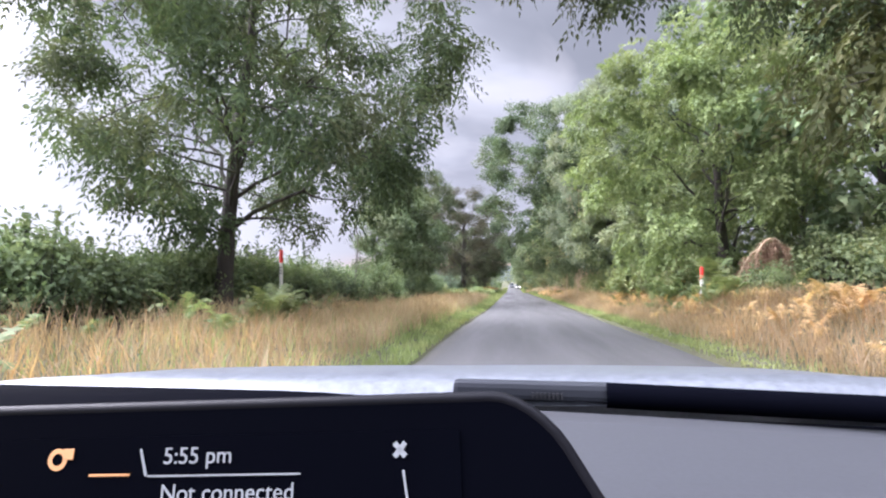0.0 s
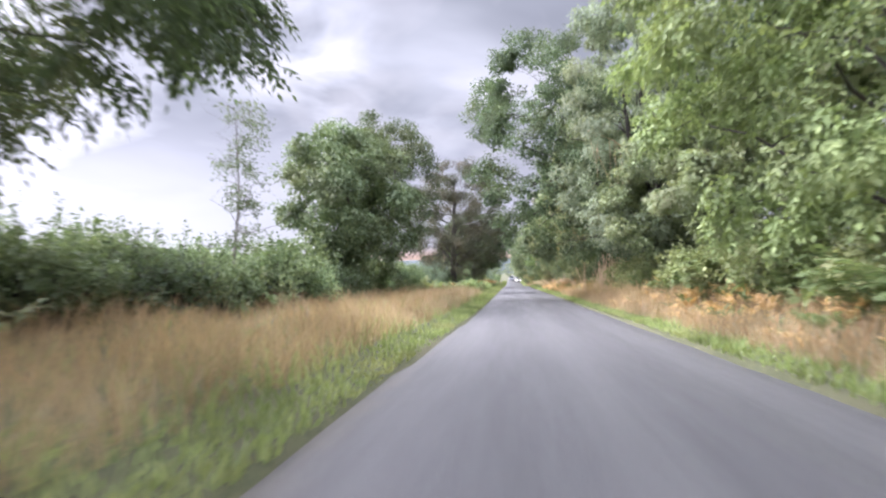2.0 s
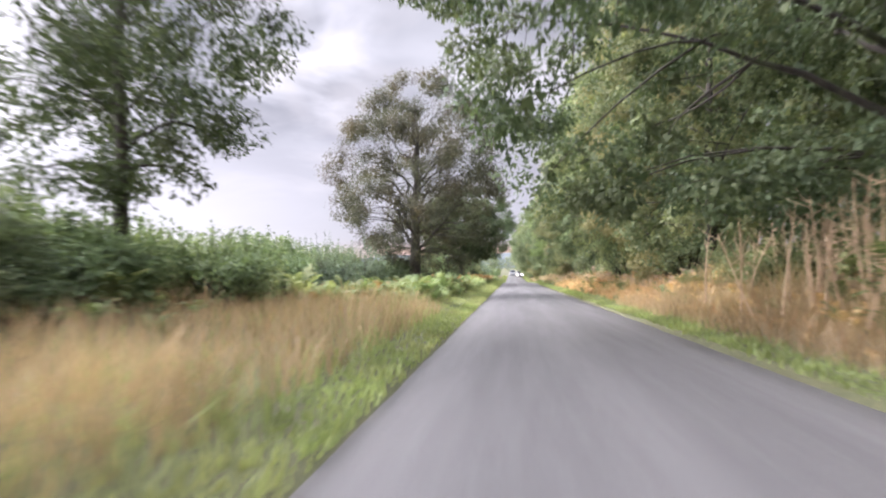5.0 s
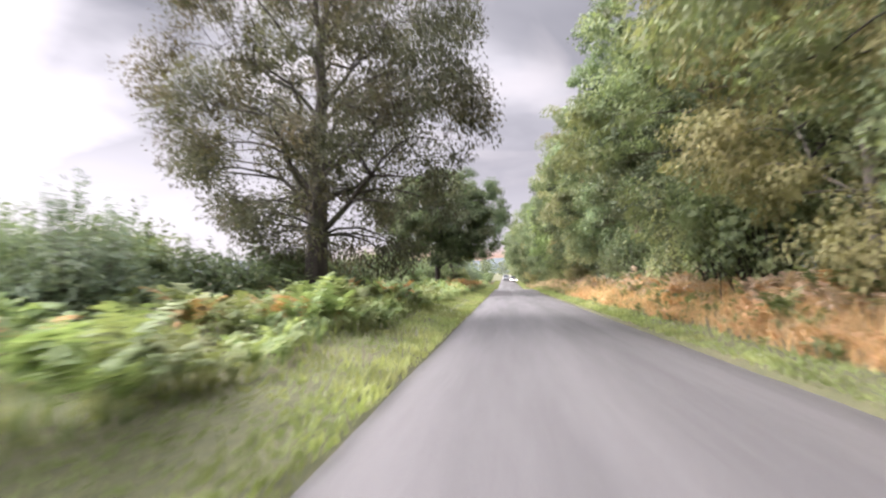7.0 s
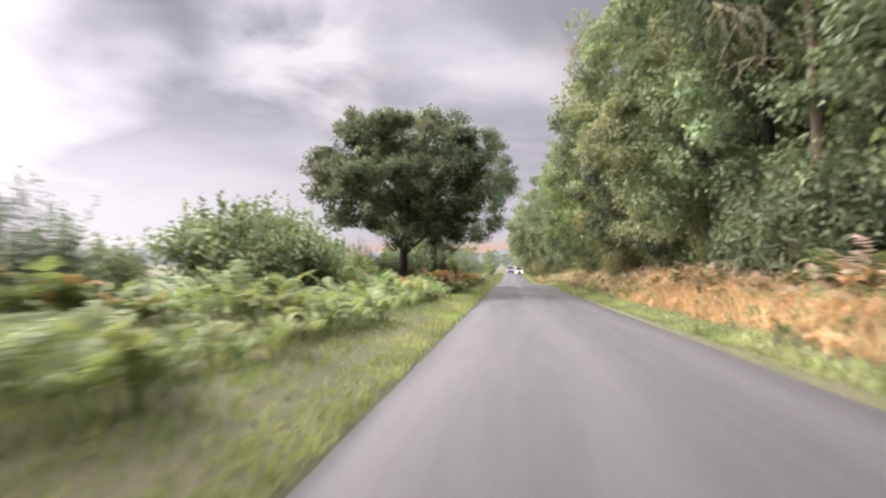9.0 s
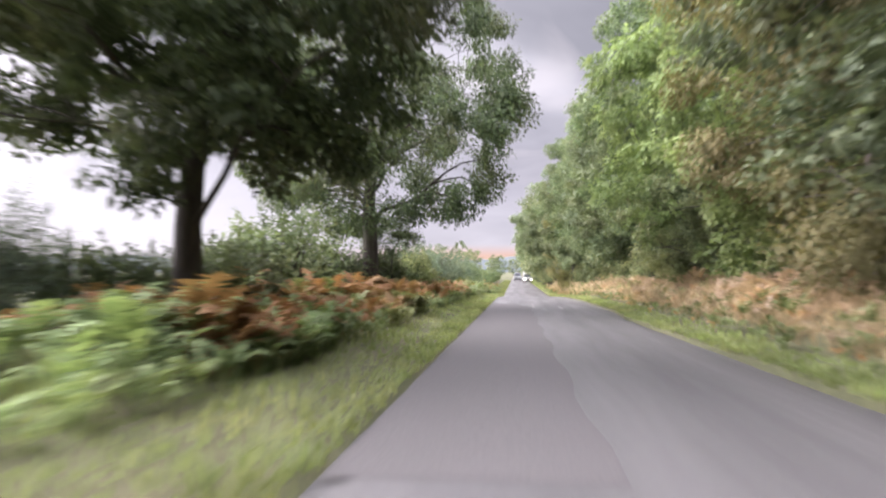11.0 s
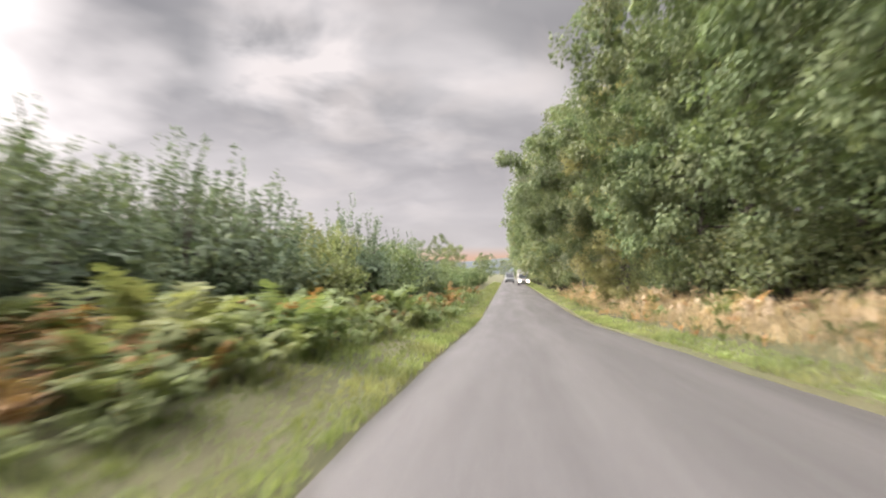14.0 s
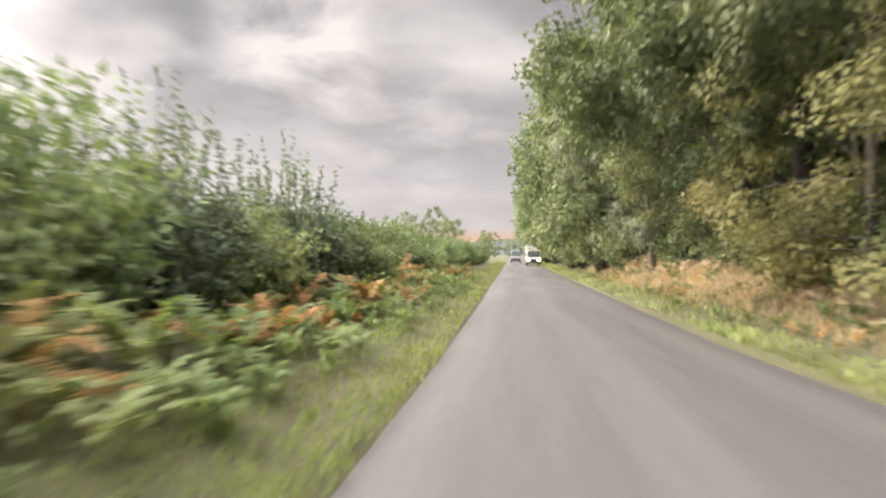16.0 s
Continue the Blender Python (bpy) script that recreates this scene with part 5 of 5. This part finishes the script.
def words(name, text, size, parent, m, mat):
    """Lettering in the built-in font as a thin mesh."""
    curve = bpy.data.curves.new(name, "FONT")
    curve.body, curve.size, curve.extrude = text, size, 0.0002
    tmp = new(name, curve)
    me = bpy.data.meshes.new_from_object(tmp.evaluated_get(bpy.context.evaluated_depsgraph_get()))
    bpy.data.objects.remove(tmp)
    me.materials.clear()
    me.materials.append(mat)
    ob = new(name, me)
    ob.parent = parent
    ob.matrix_basis = m
    return ob


def build_car():
    mid, half = -0.15, 0.88
    car = new("car")
    # bonnet, nose and wings in one shell
    xs = np.linspace(-1, 1, 25)
    prof = [(0.80, 1.020), (0.83, 1.046), (0.88, 1.055), (1.0, 1.044), (1.2, 1.022), (1.4, 0.985), (1.6, 0.935), (1.8, 0.875), (2.0, 0.79), (2.14, 0.69), (2.22, 0.55), (2.24, 0.30)]
    rows = []
    for y, z in prof:
        drop = 0.006 * xs ** 2 + 0.02 * np.abs(xs) ** 8 - np.where(xs > 0, 0.027, 0.016) * xs + 0.004
        x = mid + half * xs * (1 - 0.10 * max(0.0, (y - 1.5) / 0.75))
        line = np.stack([x, y - 0.06 * xs ** 2 * (y > 0.9) - 0.02 * xs ** 2, np.maximum(z - drop, 0.3)], 1)
        skirt_a, skirt_b = line[:1].copy(), line[-1:].copy()
        skirt_a[:, 2] = skirt_b[:, 2] = 0.3
        rows.append(np.concatenate([skirt_a, line, skirt_b]))
    part_mesh("bonnet", mesh_of("bonnet", *loft(rows), CAR_PAINT, True), car, "silver-grey bonnet and wings")
    for sx in (-1, 1):
        wheel(car, mid + sx * 0.72, 1.62, 0.31)
    # black scuttle under the windscreen
    rows = []
    for y, z in ((0.70, 1.005), (0.73, 1.022), (0.79, 1.026), (0.815, 1.012)):
        rows.append(np.stack([mid + 0.86 * xs, y - 0.03 * xs ** 2, z + 0.009 * smooth(0.1, -0.25, xs) - 0.012 * smooth(0.0, 0.3, xs)], 1))
    part_mesh("scuttle", mesh_of("scuttle", *loft(rows), BEZEL, True), car, "black plastic scuttle panel")
    # wiper lying along it
    arm = part_mesh("wiper", mesh_of("wiper", *tube(bezier(np.array([0.14, 0.80, 1.040]), np.array([0.35, 0.77, 1.041]), np.array([0.66, 0.72, 1.044]), 8), np.linspace(0.019, 0.017, 8), 8), BEZEL, True), car, "black wiper arm")
    bm = box(-0.09, 0.15, 0.790, 0.825, 1.030, 1.056, 0.008)
    part("wiper_cover", bm, plain("grey_wiper_plastic", (0.022, 0.024, 0.03), 0.55, gloss=0.2), arm, "grey wiper arm cover")
    for k in range(8):
        part("rib", box(0.030 + k * 0.006, 0.033 + k * 0.006, 0.786, 0.792, 1.034, 1.043), TRIM, arm)
    # dashboard
    rows = []
    for y, z in ((0.34, 0.62), (0.345, 0.96), (0.36, 1.012), (0.40, 1.026), (0.45, 1.028), (0.475, 1.024), (0.50, 1.025), (0.60, 1.026), (0.69, 1.022), (0.755, 1.017), (0.765, 0.98)):
        rows.append(np.stack([mid + 0.78 * xs, np.full(25, y), z + 0.008 * smooth(0.6, 0.75, y) - 0.02 * np.maximum(xs - 0.2, 0) ** 1.2 * smooth(0.45, 0.75, y) - 0.03 * np.maximum(-xs, 0) ** 4], 1))
    part_mesh("dashboard", mesh_of("dashboard", *loft(rows), VINYL, True), car, "grey textured dashboard top, darkened for roof shade")
    # display on top of it
    place = pose(-0.196, 0.335, 1.0525, -10, -3.0, 2)
    bm = box(-0.245, 0.245, -0.012, 0.014, -0.13, 0.068)
    corner = [e for e in bm.edges if abs(e.verts[0].co.y - e.verts[1].co.y) > 0.02]
    bmesh.ops.bevel(bm, geom=corner, offset=0.032, segments=6, affect="EDGES", profile=0.5)
    bmesh.ops.bevel(bm, geom=[e for e in bm.edges if abs(e.verts[0].co.y - e.verts[1].co.y) < 0.001], offset=0.004, segments=2, affect="EDGES", profile=0.5)
    for v in bm.verts:
        if v.co.x > 0:
            v.co.x *= (0.214 + 0.56 * (0.068 - v.co.z)) / 0.245
    show = part("display", bm, BEZEL, car, "black centre display with rounded corners")
    show.matrix_basis = place
    part("screen", box(-0.205, 0.165, -0.0135, -0.0125, -0.070, 0.046), SCREEN, show, "dark lit screen")
    # added rim tube, lighter than the bezel, stands in for its edge highlight
    bend = np.radians(np.arange(90, -1, -15))
    edge = [(-0.24, 0.068), (-0.1, 0.068), (0.05, 0.068)] + [(0.213 + 0.032 * math.cos(a), 0.036 + 0.032 * math.sin(a)) for a in bend] + [(0.245, -0.02), (0.245, -0.1)]
    edge = np.array([(x * (0.214 + 0.56 * (0.068 - z)) / 0.245 if x > 0 else x, 0, z) for x, z in edge])
    part_mesh("rim", mesh_of("rim", *tube(edge + np.array([0, -0.009, -0.003]), np.full(len(edge), 0.004), 8), RIM, True), show, "raised black rim added to draw the bezel's highlight")
    up = pose(0, 0, 0, 90, 0, 0)
    at = lambda x, z: Matrix.Translation((x, -0.0142, z)) @ up
    words("clock", "5:55 pm", 0.0150, show, at(-0.036, 0.0285), SCREEN_TEXT)
    words("message", "Not connected", 0.0150, show, at(-0.036, 0.0055), SCREEN_TEXT)
    part("underline", box(-0.046, 0.060, -0.0145, -0.0138, 0.0205, 0.0215), SCREEN_TEXT, show)
    bm = box(-0.0008, 0.0008, -0.0145, -0.0138, 0.0, 0.018)
    bmesh.ops.rotate(bm, matrix=Matrix.Rotation(radians(-18), 3, "Y"), verts=bm.verts)
    bmesh.ops.translate(bm, vec=(-0.047, 0, 0.0212), verts=bm.verts)
    part("tab_edge", bm, SCREEN_TEXT, show)
    ring = bmesh.new()
    bmesh.ops.create_circle(ring, cap_ends=False, segments=20, radius=0.0072)
    made = bmesh.ops.extrude_edge_only(ring, edges=ring.edges[:])
    bmesh.ops.scale(ring, vec=(0.55, 0.55, 1), verts=[g for g in made["geom"] if isinstance(g, bmesh.types.BMVert)])
    bmesh.ops.rotate(ring, matrix=Matrix.Rotation(radians(90), 3, "X"), verts=ring.verts)
    bmesh.ops.translate(ring, vec=(-0.113, -0.0142, 0.0325), verts=ring.verts)
    part("symbol", ring, SCREEN_AMBER, show, "amber service symbol")
    part("symbol", box(-0.109, -0.1015, -0.0146, -0.0138, 0.0325, 0.0395, 0.0003), SCREEN_AMBER, show, "amber service symbol")
    for turn in (40, -40):
        bm = box(-0.0016, 0.0016, -0.0146, -0.0138, -0.0055, 0.0055)
        bmesh.ops.rotate(bm, matrix=Matrix.Rotation(radians(turn), 3, "Y"), verts=bm.verts)
        bmesh.ops.translate(bm, vec=(0.126, 0, 0.0345), verts=bm.verts)
        part("symbol", bm, SCREEN_TEXT, show, "small pale symbol")
    bm = box(-0.0007, 0.0007, -0.0146, -0.0138, -0.02, 0.0)
    bmesh.ops.rotate(bm, matrix=Matrix.Rotation(radians(-8), 3, "Y"), verts=bm.verts)
    bmesh.ops.translate(bm, vec=(0.128, 0, 0.022), verts=bm.verts)
    part("tab_edge", bm, SCREEN_TEXT, show)
    part("light_bar", box(-0.088, -0.059, -0.0146, -0.0138, 0.0215, 0.0228), SCREEN_AMBER, show, "amber light bar")
    tagged(car, "silver car with grey dashboard, dark display and parked wiper", "car")


build_car()
